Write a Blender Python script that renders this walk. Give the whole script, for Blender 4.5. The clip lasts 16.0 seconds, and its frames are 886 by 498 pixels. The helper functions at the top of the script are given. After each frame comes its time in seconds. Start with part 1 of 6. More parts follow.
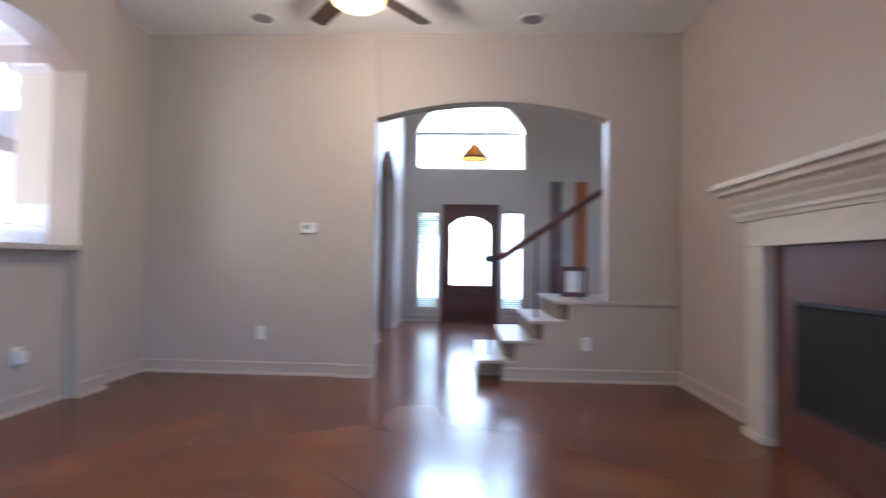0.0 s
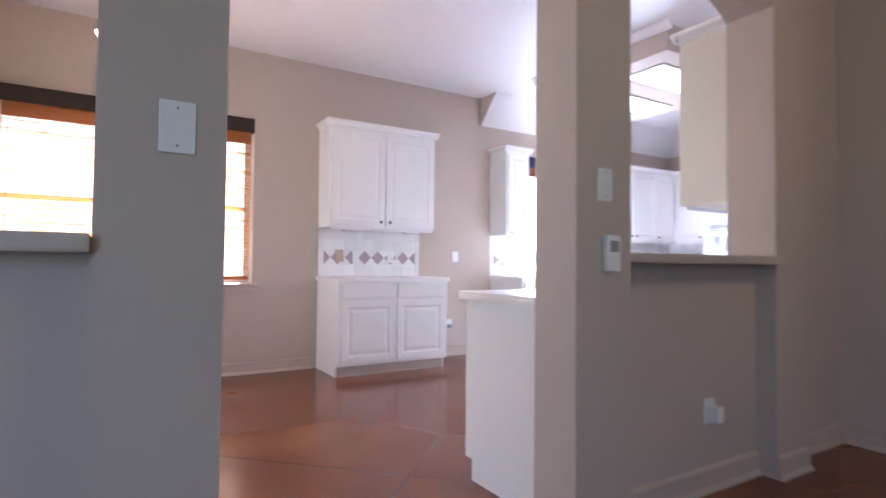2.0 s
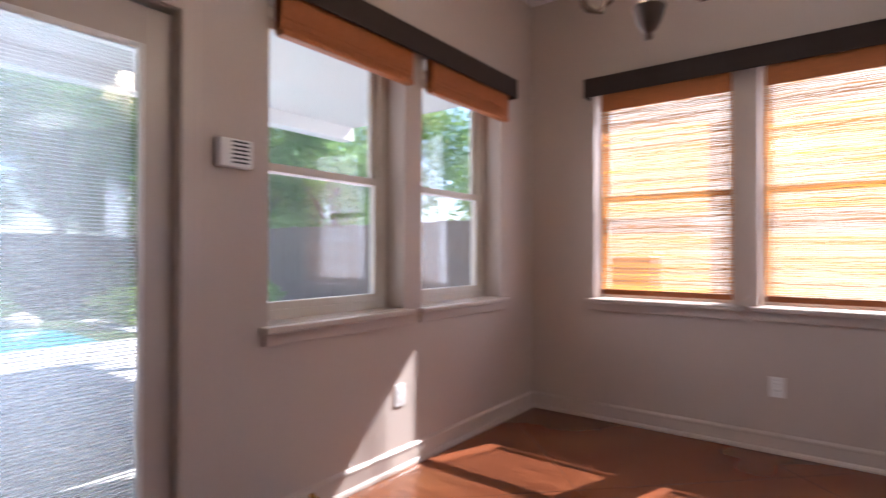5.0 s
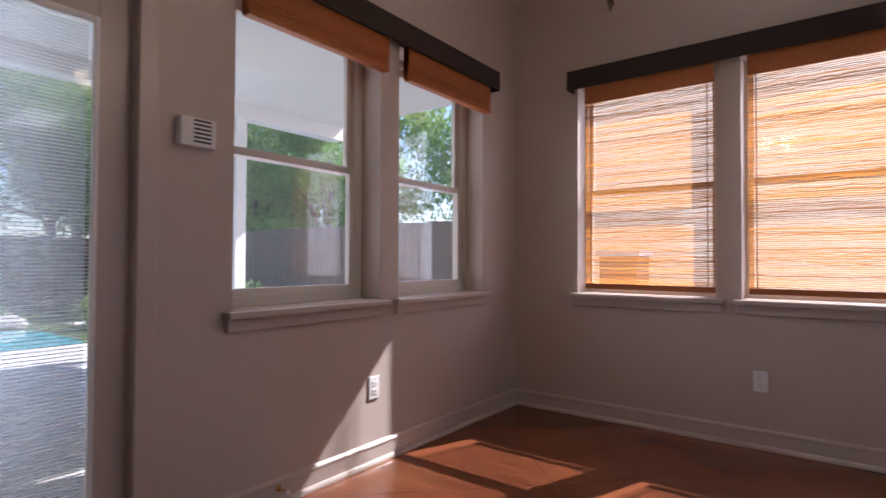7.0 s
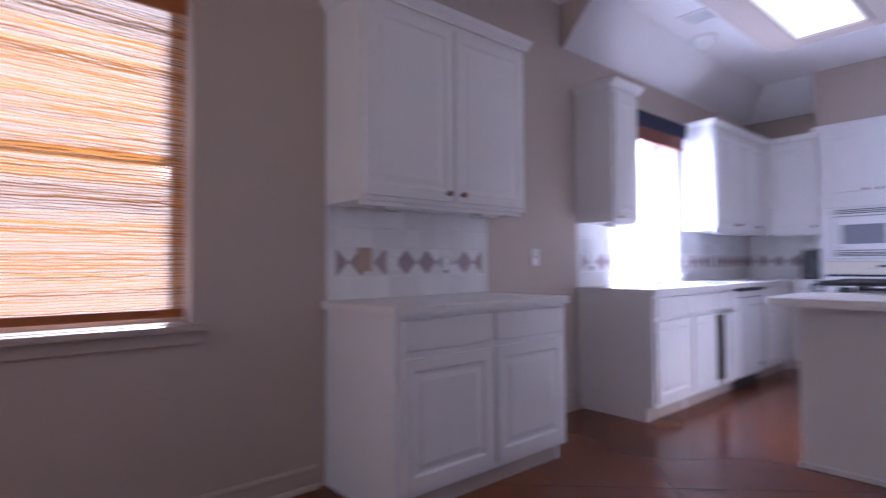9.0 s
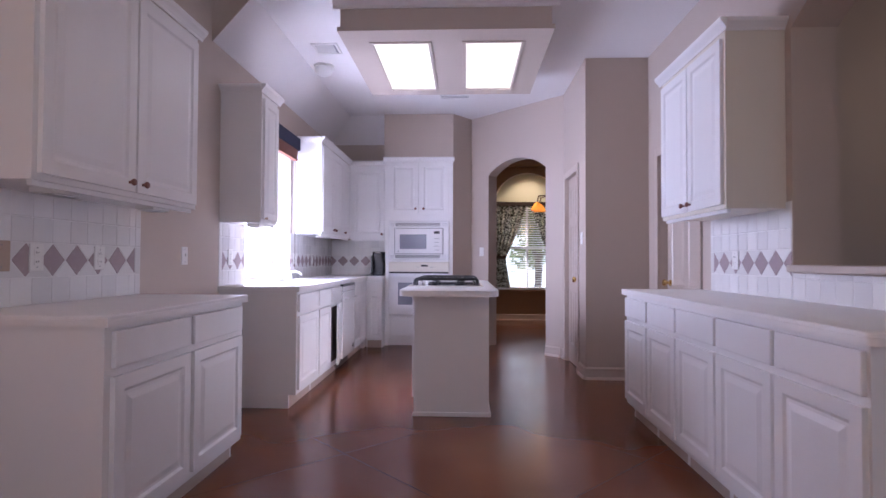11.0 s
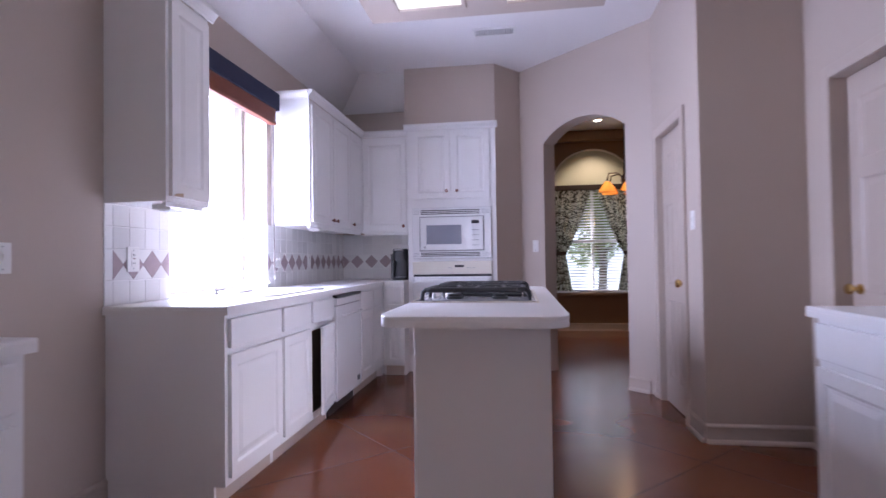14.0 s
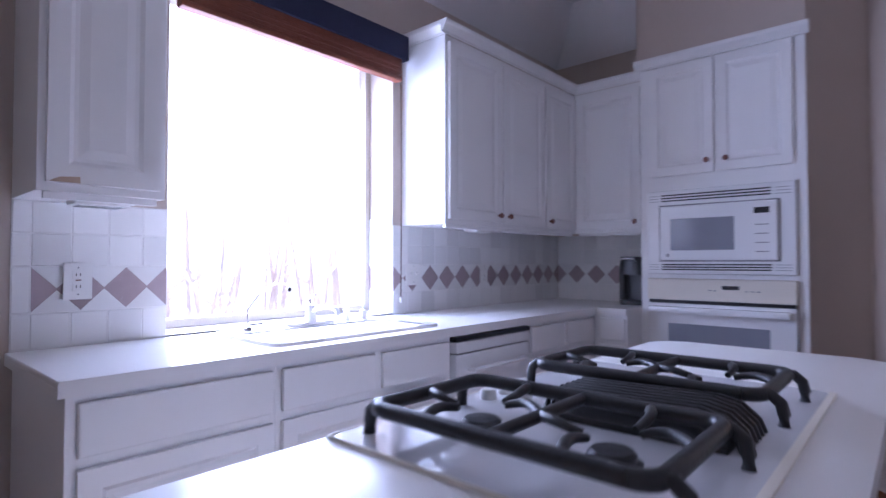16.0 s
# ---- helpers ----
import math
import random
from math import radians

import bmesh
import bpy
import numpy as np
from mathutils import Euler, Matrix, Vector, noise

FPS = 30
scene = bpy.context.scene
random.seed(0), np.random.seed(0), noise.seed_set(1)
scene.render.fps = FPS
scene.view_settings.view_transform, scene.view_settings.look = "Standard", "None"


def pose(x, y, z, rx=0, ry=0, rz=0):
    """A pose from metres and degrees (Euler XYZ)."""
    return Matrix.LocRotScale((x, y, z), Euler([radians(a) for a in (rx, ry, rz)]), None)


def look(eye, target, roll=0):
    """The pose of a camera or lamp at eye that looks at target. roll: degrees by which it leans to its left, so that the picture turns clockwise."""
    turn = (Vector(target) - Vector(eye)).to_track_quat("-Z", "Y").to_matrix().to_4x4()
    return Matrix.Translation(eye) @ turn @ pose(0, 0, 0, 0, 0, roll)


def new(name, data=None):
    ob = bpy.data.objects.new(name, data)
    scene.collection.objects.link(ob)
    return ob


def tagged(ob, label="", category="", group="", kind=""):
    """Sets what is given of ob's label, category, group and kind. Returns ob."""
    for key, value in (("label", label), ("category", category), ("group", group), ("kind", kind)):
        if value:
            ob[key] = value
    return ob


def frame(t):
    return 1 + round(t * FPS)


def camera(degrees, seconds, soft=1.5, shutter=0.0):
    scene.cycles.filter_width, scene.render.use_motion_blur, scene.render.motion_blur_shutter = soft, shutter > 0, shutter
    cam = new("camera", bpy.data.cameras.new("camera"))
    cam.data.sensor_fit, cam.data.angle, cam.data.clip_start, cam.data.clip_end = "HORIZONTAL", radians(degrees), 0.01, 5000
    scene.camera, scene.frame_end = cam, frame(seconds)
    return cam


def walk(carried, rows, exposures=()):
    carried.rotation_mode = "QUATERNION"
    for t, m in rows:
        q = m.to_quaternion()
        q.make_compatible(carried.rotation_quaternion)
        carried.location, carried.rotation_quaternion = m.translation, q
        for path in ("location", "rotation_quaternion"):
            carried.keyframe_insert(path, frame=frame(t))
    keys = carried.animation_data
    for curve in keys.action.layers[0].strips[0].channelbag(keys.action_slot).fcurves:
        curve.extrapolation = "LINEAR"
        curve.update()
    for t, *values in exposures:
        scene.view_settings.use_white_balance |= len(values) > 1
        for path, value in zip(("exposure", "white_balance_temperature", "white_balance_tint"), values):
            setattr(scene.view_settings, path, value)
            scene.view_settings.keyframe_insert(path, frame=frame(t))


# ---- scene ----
cam = camera(79.2, 16.0, shutter=0.5)
METRES, EYE, TILT, LEAN, TURN = 9.5, 1.03, 0.0, 0.0, 0.8
PATH = [
    (0, (-0.016, 1.352, 1.011), (-0.108, 3.349, 1.065), 0.9),
    (0.2, (-0.072, 1.436, 1.002), (-0.429, 3.403, 1.061), 0.5),
    (0.4, (-0.154, 1.497, 1.021), (-0.753, 3.405, 1.052), -0.1),
    (0.5, (-0.223, 1.552, 1.028), (-0.956, 3.412, 1.078), 0.8),
    (0.8, (-0.414, 1.692, 1.013), (-1.472, 3.389, 1.082), 0.8),
    (1, (-0.603, 1.762, 1.044), (-1.792, 3.370, 1.096), 0.5),
    (1.2, (-0.799, 1.913, 1.048), (-2.100, 3.430, 1.105), 0.8),
    (1.5, (-1.052, 2.073, 1.043), (-2.517, 3.433, 1.101), 0.5),
    (1.9, (-1.356, 2.250, 1.046), (-3.030, 3.344, 1.094), 0.5),
    (2, (-1.407, 2.299, 1.043), (-3.113, 3.341, 1.102), 0.6),
    (2.2, (-1.562, 2.387, 1.047), (-3.313, 3.351, 1.103), 1.0),
    (2.5, (-1.760, 2.539, 1.015), (-3.589, 3.333, 1.073), 0.5),
    (2.8, (-2.012, 2.695, 1.034), (-3.931, 3.224, 1.089), 1.1),
    (3, (-2.146, 2.752, 1.044), (-4.107, 3.109, 1.086), 0.4),
    (3.2, (-2.264, 2.817, 1.058), (-4.252, 2.999, 1.082), -0.1),
    (3.5, (-2.471, 2.910, 1.072), (-4.470, 2.832, 1.109), 0.4),
    (4, (-2.729, 2.972, 1.097), (-4.669, 2.464, 1.129), 0.2),
    (4.5, (-2.914, 2.936, 1.132), (-4.731, 2.092, 1.158), 0.2),
    (5, (-2.984, 2.904, 1.166), (-4.576, 1.693, 1.182), 0.1),
    (5.2, (-2.988, 2.913, 1.164), (-4.466, 1.567, 1.180), 0.1),
    (7.5, (-3.222, 2.970, 1.059), (-4.927, 1.926, 1.134), 0.3),
    (7.8, (-3.379, 2.949, 1.069), (-5.284, 2.346, 1.135), 0.2),
    (8, (-3.479, 2.930, 1.070), (-5.455, 2.626, 1.140), -0.1),
    (8.5, (-3.741, 2.746, 1.084), (-5.674, 3.258, 1.137), -0.1),
    (8.6, (-3.839, 2.722, 1.085), (-5.709, 3.429, 1.144), 0.7),
    (8.7, (-3.942, 2.709, 1.085), (-5.737, 3.593, 1.118), 0.8),
    (8.8, (-4.046, 2.710, 1.087), (-5.767, 3.728, 1.141), -0.4),
    (9, (-4.231, 2.714, 1.093), (-5.743, 4.021, 1.152), -0.4),
    (9.5, (-4.508, 2.599, 1.131), (-5.488, 4.341, 1.174), -0.0),
    (10, (-4.662, 2.406, 1.115), (-5.085, 4.361, 1.162), -0.4),
    (10.2, (-4.703, 2.306, 1.112), (-4.987, 4.285, 1.153), -0.1),
    (12.3, (-4.839, 2.160, 1.110), (-4.846, 4.159, 1.160), -0.0),
    (12.5, (-4.837, 2.310, 1.105), (-4.847, 4.310, 1.152), -0.5),
    (13, (-4.828, 2.788, 1.121), (-4.864, 4.788, 1.158), -0.5),
    (13.5, (-4.805, 3.374, 1.110), (-4.886, 5.372, 1.151), -0.7),
    (14, (-4.744, 3.927, 1.108), (-5.027, 5.906, 1.151), -0.8),
    (14.5, (-4.649, 4.472, 1.114), (-5.122, 6.415, 1.162), -0.8),
    (15, (-4.587, 4.972, 1.113), (-5.369, 6.812, 1.175), -1.0),
    (15.5, (-4.578, 5.417, 1.159), (-5.626, 7.120, 1.217), -0.5),
    (16, (-4.525, 5.827, 1.199), (-5.855, 7.319, 1.248), 0.0),
]
walk(cam, [(t, look(eye, target, roll)) for t, eye, target, roll in PATH], exposures=[(0, 3.75, 4930, 11), (1.0, 3.3, 4930, 12), (2.0, 2.86, 5330, 16), (3.0, 2.53, 5430, 18), (3.5, 2.52, 5550, 19), (5.2, 1.82, 5500, 18), (7.5, 1.24, 5600, 22), (8.5, 1.37, 5490, 25), (9.0, 1.2, 5100, 28), (9.5, 1.2, 5400, 28), (10.2, 1.35, 5550, 30), (12.5, 1.45, 5600, 29), (14.5, 1.1, 5350, 27), (16, 0.65, 5050, 25)])

# ---- world, sun, exposure ----
SUN_DIR = Vector((1.0, -0.355, -1.02)).normalized()      # the way the sunlight travels
world = bpy.data.worlds.new("sky")
scene.world = world
world.use_nodes = True
_n = world.node_tree.nodes
_sky = _n.new("ShaderNodeTexSky")
_sky.sky_type, _sky.sun_disc = "NISHITA", False
_sky.sun_elevation = math.asin(-SUN_DIR.z)
_sky.sun_rotation = math.atan2(-SUN_DIR.x, -SUN_DIR.y)
world.node_tree.links.new(_sky.outputs[0], _n["Background"].inputs[0])
_n["Background"].inputs[1].default_value = 0.105
_sun = bpy.data.lights.new("sun", "SUN")
_sun.energy, _sun.angle, _sun.color = 5.0, radians(0.6), (1.0, 0.93, 0.82)
sun = new("sun", _sun)
sun.matrix_world = look((0, 0, 20), Vector((0, 0, 20)) + SUN_DIR)


def area(name, m, w, h, power, color=(1, 1, 1), spread=180):
    """An area lamp that faces along the pose's -Z."""
    d = bpy.data.lights.new(name, "AREA")
    d.shape, d.size, d.size_y, d.energy, d.color = "RECTANGLE", w, h, power, color
    d.spread = radians(spread)
    ob = new(name, d)
    ob.matrix_world = m
    return ob


def bulb(name, p, power, color, radius=0.04):
    d = bpy.data.lights.new(name, "POINT")
    d.energy, d.color, d.shadow_soft_size = power, color, radius
    ob = new(name, d)
    ob.location = p
    return ob


# daylight in the openings
area("sky_light_nook_south", look((-4.72, 0.72, 1.55), (-4.72, 5, 1.2)), 0.9, 1.3, 2.0, (1.0, 0.95, 0.88), 130)
area("sky_light_nook_south_2", look((-5.72, 0.72, 1.55), (-5.72, 5, 1.2)), 0.85, 1.3, 1.9, (1.0, 0.95, 0.88), 130)
area("sky_light_patio_door", look((-3.4, 0.74, 1.15), (-3.4, 5, 1.0)), 0.6, 1.6, 1.3, (0.98, 0.96, 0.93))
area("sky_light_kitchen", look((-7.0, 7.2, 1.6), (-3.0, 7.2, 1.05)), 1.05, 1.2, 34, (0.80, 0.86, 1.0))
area("sky_light_foyer", look((0.0, 10.6, 3.15), (0.0, 4, 1.5)), 1.6, 0.9, 4.6, (0.80, 0.90, 1.0))
area("sky_light_dining", look((-3.62, 12.2, 1.5), (-3.62, 6, 1.0)), 1.0, 1.6, 1.3, (0.85, 0.93, 1.0))

# ---- materials ----
def nodes_of(name):
    m = bpy.data.materials.new(name)
    m.use_nodes = True
    return m, m.node_tree.nodes, m.node_tree.links, m.node_tree.nodes["Principled BSDF"]


def paint(name, color, rough=0.5, vary=0.06, scale=2.5, grain=60.0, bump=0.08, metal=0.0, spec=0.5, island=False, coat=0.0):
    """A surface with slow and fine variation of colour, gloss and relief."""
    m, n, l, b = nodes_of(name)
    tc = n.new("ShaderNodeTexCoord")
    big, fine = n.new("ShaderNodeTexNoise"), n.new("ShaderNodeTexNoise")
    big.inputs["Scale"].default_value, fine.inputs["Scale"].default_value = scale, grain
    big.inputs["Detail"].default_value, fine.inputs["Detail"].default_value = 4, 3
    for t in (big, fine):
        l.new(tc.outputs["Object"], t.inputs["Vector"])
    ramp = n.new("ShaderNodeMix")
    ramp.data_type = "RGBA"
    ramp.inputs["A"].default_value = (*[c * (1 - vary) for c in color], 1)
    ramp.inputs["B"].default_value = (*[min(1, c * (1 + vary)) for c in color], 1)
    l.new(big.outputs["Fac"], ramp.inputs["Factor"])
    l.new(ramp.outputs["Result"], b.inputs["Base Color"])
    rr = n.new("ShaderNodeMapRange")
    rr.inputs["To Min"].default_value, rr.inputs["To Max"].default_value = max(0.02, rough - 0.07), min(1, rough + 0.07)
    l.new(fine.outputs["Fac"], rr.inputs["Value"])
    l.new(rr.outputs["Result"], b.inputs["Roughness"])
    bp = n.new("ShaderNodeBump")
    bp.inputs["Strength"].default_value, bp.inputs["Distance"].default_value = bump, 0.004
    l.new(fine.outputs["Fac"], bp.inputs["Height"])
    l.new(bp.outputs["Normal"], b.inputs["Normal"])
    b.inputs["Metallic"].default_value = metal
    b.inputs["Specular IOR Level"].default_value = spec
    b.inputs["Coat Weight"].default_value = coat
    if island:
        info = n.new("ShaderNodeObjectInfo")
        hue = n.new("ShaderNodeHueSaturation")
        vr = n.new("ShaderNodeMapRange")
        vr.inputs["To Min"].default_value, vr.inputs["To Max"].default_value = 0.9, 1.06
        l.new(info.outputs["Random"], vr.inputs["Value"])
        l.new(vr.outputs["Result"], hue.inputs["Value"])
        l.new(ramp.outputs["Result"], hue.inputs["Color"])
        l.new(hue.outputs["Color"], b.inputs["Base Color"])
    return m


def glow(name, color, strength):
    m, n, l, b = nodes_of(name)
    b.inputs["Base Color"].default_value = (*color, 1)
    b.inputs["Emission Color"].default_value = (*color, 1)
    b.inputs["Emission Strength"].default_value = strength
    return m


def wood(name, dark, light, rough=0.35, scale=(1, 1, 12)):
    m, n, l, b = nodes_of(name)
    tc, mp = n.new("ShaderNodeTexCoord"), n.new("ShaderNodeMapping")
    mp.inputs["Scale"].default_value = scale
    no = n.new("ShaderNodeTexNoise")
    no.inputs["Scale"].default_value, no.inputs["Detail"].default_value, no.inputs["Distortion"].default_value = 9, 6, 1.2
    cr = n.new("ShaderNodeValToRGB")
    cr.color_ramp.elements[0].position, cr.color_ramp.elements[1].position = 0.3, 0.7
    cr.color_ramp.elements[0].color, cr.color_ramp.elements[1].color = (*dark, 1), (*light, 1)
    l.new(tc.outputs["Object"], mp.inputs["Vector"])
    l.new(mp.outputs["Vector"], no.inputs["Vector"])
    l.new(no.outputs["Fac"], cr.inputs["Fac"])
    l.new(cr.outputs["Color"], b.inputs["Base Color"])
    bp = n.new("ShaderNodeBump")
    bp.inputs["Strength"].default_value, bp.inputs["Distance"].default_value = 0.15, 0.002
    l.new(no.outputs["Fac"], bp.inputs["Height"])
    l.new(bp.outputs["Normal"], b.inputs["Normal"])
    b.inputs["Roughness"].default_value = rough
    return m


def stained_concrete():
    """Acid-stained, sealed concrete: red-brown mottling, worn paler patches, scored diagonal lines."""
    m, n, l, b = nodes_of("stained_concrete")
    tc = n.new("ShaderNodeTexCoord")
    def tex(scale, detail, dist=0.0, rough=0.55):
        t = n.new("ShaderNodeTexNoise")
        t.inputs["Scale"].default_value, t.inputs["Detail"].default_value = scale, detail
        t.inputs["Distortion"].default_value, t.inputs["Roughness"].default_value = dist, rough
        l.new(tc.outputs["Object"], t.inputs["Vector"])
        return t
    a, c, f = tex(0.9, 1, 0.0, 0.4), tex(2.2, 1, 0.0, 0.3), tex(1.4, 0)
    r1 = n.new("ShaderNodeValToRGB")
    e = r1.color_ramp.elements
    e[0].position, e[1].position = 0.25, 0.86
    e[0].color, e[1].color = (0.100, 0.028, 0.012, 1), (0.25, 0.085, 0.033, 1)
    r1.color_ramp.interpolation = "EASE"
    mid = r1.color_ramp.elements.new(0.52)
    mid.color = (0.165, 0.050, 0.020, 1)
    mixv = n.new("ShaderNodeMath")
    mixv.operation = "MULTIPLY_ADD"
    mixv.inputs[1].default_value = 0.40
    l.new(c.outputs["Fac"], mixv.inputs[0])
    half = n.new("ShaderNodeMath")
    half.operation = "MULTIPLY"
    half.inputs[1].default_value = 0.60
    l.new(a.outputs["Fac"], half.inputs[0])
    l.new(half.outputs[0], mixv.inputs[2])
    l.new(mixv.outputs[0], r1.inputs["Fac"])
    worn = n.new("ShaderNodeValToRGB")
    worn.color_ramp.elements[0].position, worn.color_ramp.elements[1].position = 0.48, 0.88
    worn.color_ramp.interpolation = "EASE"
    l.new(f.outputs["Fac"], worn.inputs["Fac"])
    wf = n.new("ShaderNodeMath")
    wf.operation = "MULTIPLY"
    wf.inputs[1].default_value = 0.35
    l.new(worn.outputs["Color"], wf.inputs[0])
    mx = n.new("ShaderNodeMix")
    mx.data_type = "RGBA"
    mx.inputs["B"].default_value = (0.34, 0.145, 0.05, 1)
    l.new(wf.outputs[0], mx.inputs["Factor"])
    l.new(r1.outputs["Color"], mx.inputs["A"])
    mp = n.new("ShaderNodeMapping")
    mp.inputs["Rotation"].default_value = (0, 0, radians(45))
    mp.inputs["Location"].default_value = (0.3, 0.15, 0)
    l.new(tc.outputs["Object"], mp.inputs["Vector"])
    br = n.new("ShaderNodeTexBrick")
    br.offset = 0.0
    br.inputs["Scale"].default_value, br.inputs["Mortar Size"].default_value = 1.0, 0.002
    br.inputs["Brick Width"].default_value, br.inputs["Row Height"].default_value = 1.22, 1.22
    br.inputs["Color1"].default_value = br.inputs["Color2"].default_value = (1, 1, 1, 1)
    br.inputs["Mortar"].default_value = (0.55, 0.5, 0.5, 1)
    l.new(mp.outputs["Vector"], br.inputs["Vector"])
    mul = n.new("ShaderNodeMix")
    mul.data_type, mul.blend_type = "RGBA", "MULTIPLY"
    mul.inputs["Factor"].default_value = 1.0
    l.new(mx.outputs["Result"], mul.inputs["A"])
    l.new(br.outputs["Color"], mul.inputs["B"])
    l.new(mul.outputs["Result"], b.inputs["Base Color"])
    rg = n.new("ShaderNodeMapRange")
    rg.inputs["To Min"].default_value, rg.inputs["To Max"].default_value = 0.14, 0.26
    l.new(f.outputs["Fac"], rg.inputs["Value"])
    l.new(rg.outputs["Result"], b.inputs["Roughness"])
    bp = n.new("ShaderNodeBump")
    bp.inputs["Strength"].default_value, bp.inputs["Distance"].default_value = 0.012, 0.004
    inv = n.new("ShaderNodeMath")
    inv.operation = "SUBTRACT"
    inv.inputs[0].default_value = 1.0
    l.new(br.outputs["Fac"], inv.inputs[1])
    l.new(inv.outputs[0], bp.inputs["Height"])
    l.new(bp.outputs["Normal"], b.inputs["Normal"])
    b.inputs["Specular IOR Level"].default_value = 0.40
    return m


def clear_glass(name="glass", tint=(1, 1, 1)):
    """Thin clear pane: mostly see-through with a plain gloss."""
    m, n, l, b = nodes_of(name)
    n.remove(b)
    tr, gl, mx = n.new("ShaderNodeBsdfTransparent"), n.new("ShaderNodeBsdfGlossy"), n.new("ShaderNodeMixShader")
    tr.inputs["Color"].default_value = (*tint, 1)
    gl.inputs["Roughness"].default_value = 0.02
    mx.inputs[0].default_value = 0.05
    l.new(tr.outputs[0], mx.inputs[1])
    l.new(gl.outputs[0], mx.inputs[2])
    l.new(mx.outputs[0], n["Material Output"].inputs["Surface"])
    return m


def translucent(name, color, through_color, share=0.5, rough=0.7, island=False):
    m, n, l, b = nodes_of(name)
    b.inputs["Base Color"].default_value = (*color, 1)
    b.inputs["Roughness"].default_value = rough
    t, mx = n.new("ShaderNodeBsdfTranslucent"), n.new("ShaderNodeMixShader")
    t.inputs["Color"].default_value = (*through_color, 1)
    mx.inputs[0].default_value = share
    no = n.new("ShaderNodeTexNoise")
    no.inputs["Scale"].default_value = 30
    hs = n.new("ShaderNodeHueSaturation")
    hs.inputs["Color"].default_value = (*color, 1)
    mr = n.new("ShaderNodeMapRange")
    mr.inputs["To Min"].default_value, mr.inputs["To Max"].default_value = 0.75, 1.25
    l.new(no.outputs["Fac"], mr.inputs["Value"])
    l.new(mr.outputs["Result"], hs.inputs["Value"])
    l.new(hs.outputs["Color"], b.inputs["Base Color"])
    if island:
        geo, ir = n.new("ShaderNodeNewGeometry"), n.new("ShaderNodeMapRange")
        ir.inputs["To Min"].default_value, ir.inputs["To Max"].default_value = 0.35, 1.15
        l.new(geo.outputs["Random Per Island"], ir.inputs["Value"])
        th = n.new("ShaderNodeHueSaturation")
        th.inputs["Color"].default_value = (*through_color, 1)
        l.new(ir.outputs["Result"], th.inputs["Value"])
        l.new(th.outputs["Color"], t.inputs["Color"])
    l.new(b.outputs[0], mx.inputs[1])
    l.new(t.outputs[0], mx.inputs[2])
    l.new(mx.outputs[0], n["Material Output"].inputs["Surface"])
    return m


def haze_screen(name, share):
    """Mostly see-through sheet whose pale scatter adds haze to the view behind it."""
    m, n, l, b = nodes_of(name)
    tr, mx = n.new("ShaderNodeBsdfTransparent"), n.new("ShaderNodeMixShader")
    b.inputs["Base Color"].default_value = (0.72, 0.78, 0.82, 1)
    t, m2 = n.new("ShaderNodeBsdfTranslucent"), n.new("ShaderNodeMixShader")
    t.inputs["Color"].default_value = (0.80, 0.88, 0.95, 1)
    m2.inputs[0].default_value = 0.6
    l.new(b.outputs[0], m2.inputs[1])
    l.new(t.outputs[0], m2.inputs[2])
    mx.inputs[0].default_value = share
    l.new(tr.outputs[0], mx.inputs[1])
    l.new(m2.outputs[0], mx.inputs[2])
    l.new(mx.outputs[0], n["Material Output"].inputs["Surface"])
    return m


# Pale scatter stands in for glare over the outdoors behind the panes.
SCREEN = haze_screen("haze_screen", 0.03)
HAZY = haze_screen("hazy_glass", 0.28)
WALL = paint("beige_wall_paint", (0.50, 0.42, 0.36), 0.55, 0.03, 1.2, 90, 0.12)
TAN = paint("tan_accent_paint", (0.46, 0.34, 0.25), 0.55, 0.03, 1.2, 90, 0.12)
CEIL = paint("white_ceiling_paint", (0.80, 0.78, 0.78), 0.8, 0.02, 2, 120, 0.2)
TRIM = paint("beige_trim_paint", (0.50, 0.42, 0.36), 0.35, 0.03, 3, 60, 0.04)
WHITE = paint("white_cabinet_paint", (0.80, 0.79, 0.79), 0.36, 0.025, 3, 50, 0.04)
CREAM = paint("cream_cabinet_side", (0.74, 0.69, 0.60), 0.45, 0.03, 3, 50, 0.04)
COUNTER = paint("white_laminate", (0.80, 0.78, 0.77), 0.33, 0.02, 6, 220, 0.02)
TILE = paint("white_glazed_tile", (0.82, 0.81, 0.80), 0.16, 0.02, 5, 40, 0.03, island=True)
MAUVE = paint("mauve_tile", (0.40, 0.32, 0.33), 0.25, 0.08, 30, 90, 0.05, island=True)
GROUT = paint("grey_white_grout", (0.81, 0.80, 0.79), 0.9, 0.03, 8, 90, 0.1)
KNOB = paint("rose_brown_knob", (0.20, 0.08, 0.06), 0.3, 0.1, 30, 60, 0.02)
BRASS = paint("brass", (0.75, 0.55, 0.22), 0.25, 0.05, 20, 80, 0.02, metal=1.0)
IRON = paint("black_cast_iron", (0.018, 0.018, 0.02), 0.42, 0.2, 25, 150, 0.25)
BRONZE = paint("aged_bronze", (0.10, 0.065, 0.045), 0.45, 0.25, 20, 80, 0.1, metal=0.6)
PLASTIC = paint("white_plastic", (0.80, 0.79, 0.77), 0.35, 0.02, 5, 60, 0.01)
APPL = paint("white_enamel", (0.80, 0.80, 0.81), 0.2, 0.02, 4, 60, 0.01, coat=0.3)
WHITEGL = paint("white_glass_top", (0.66, 0.655, 0.68), 0.05, 0.06, 7, 40, 0.0)
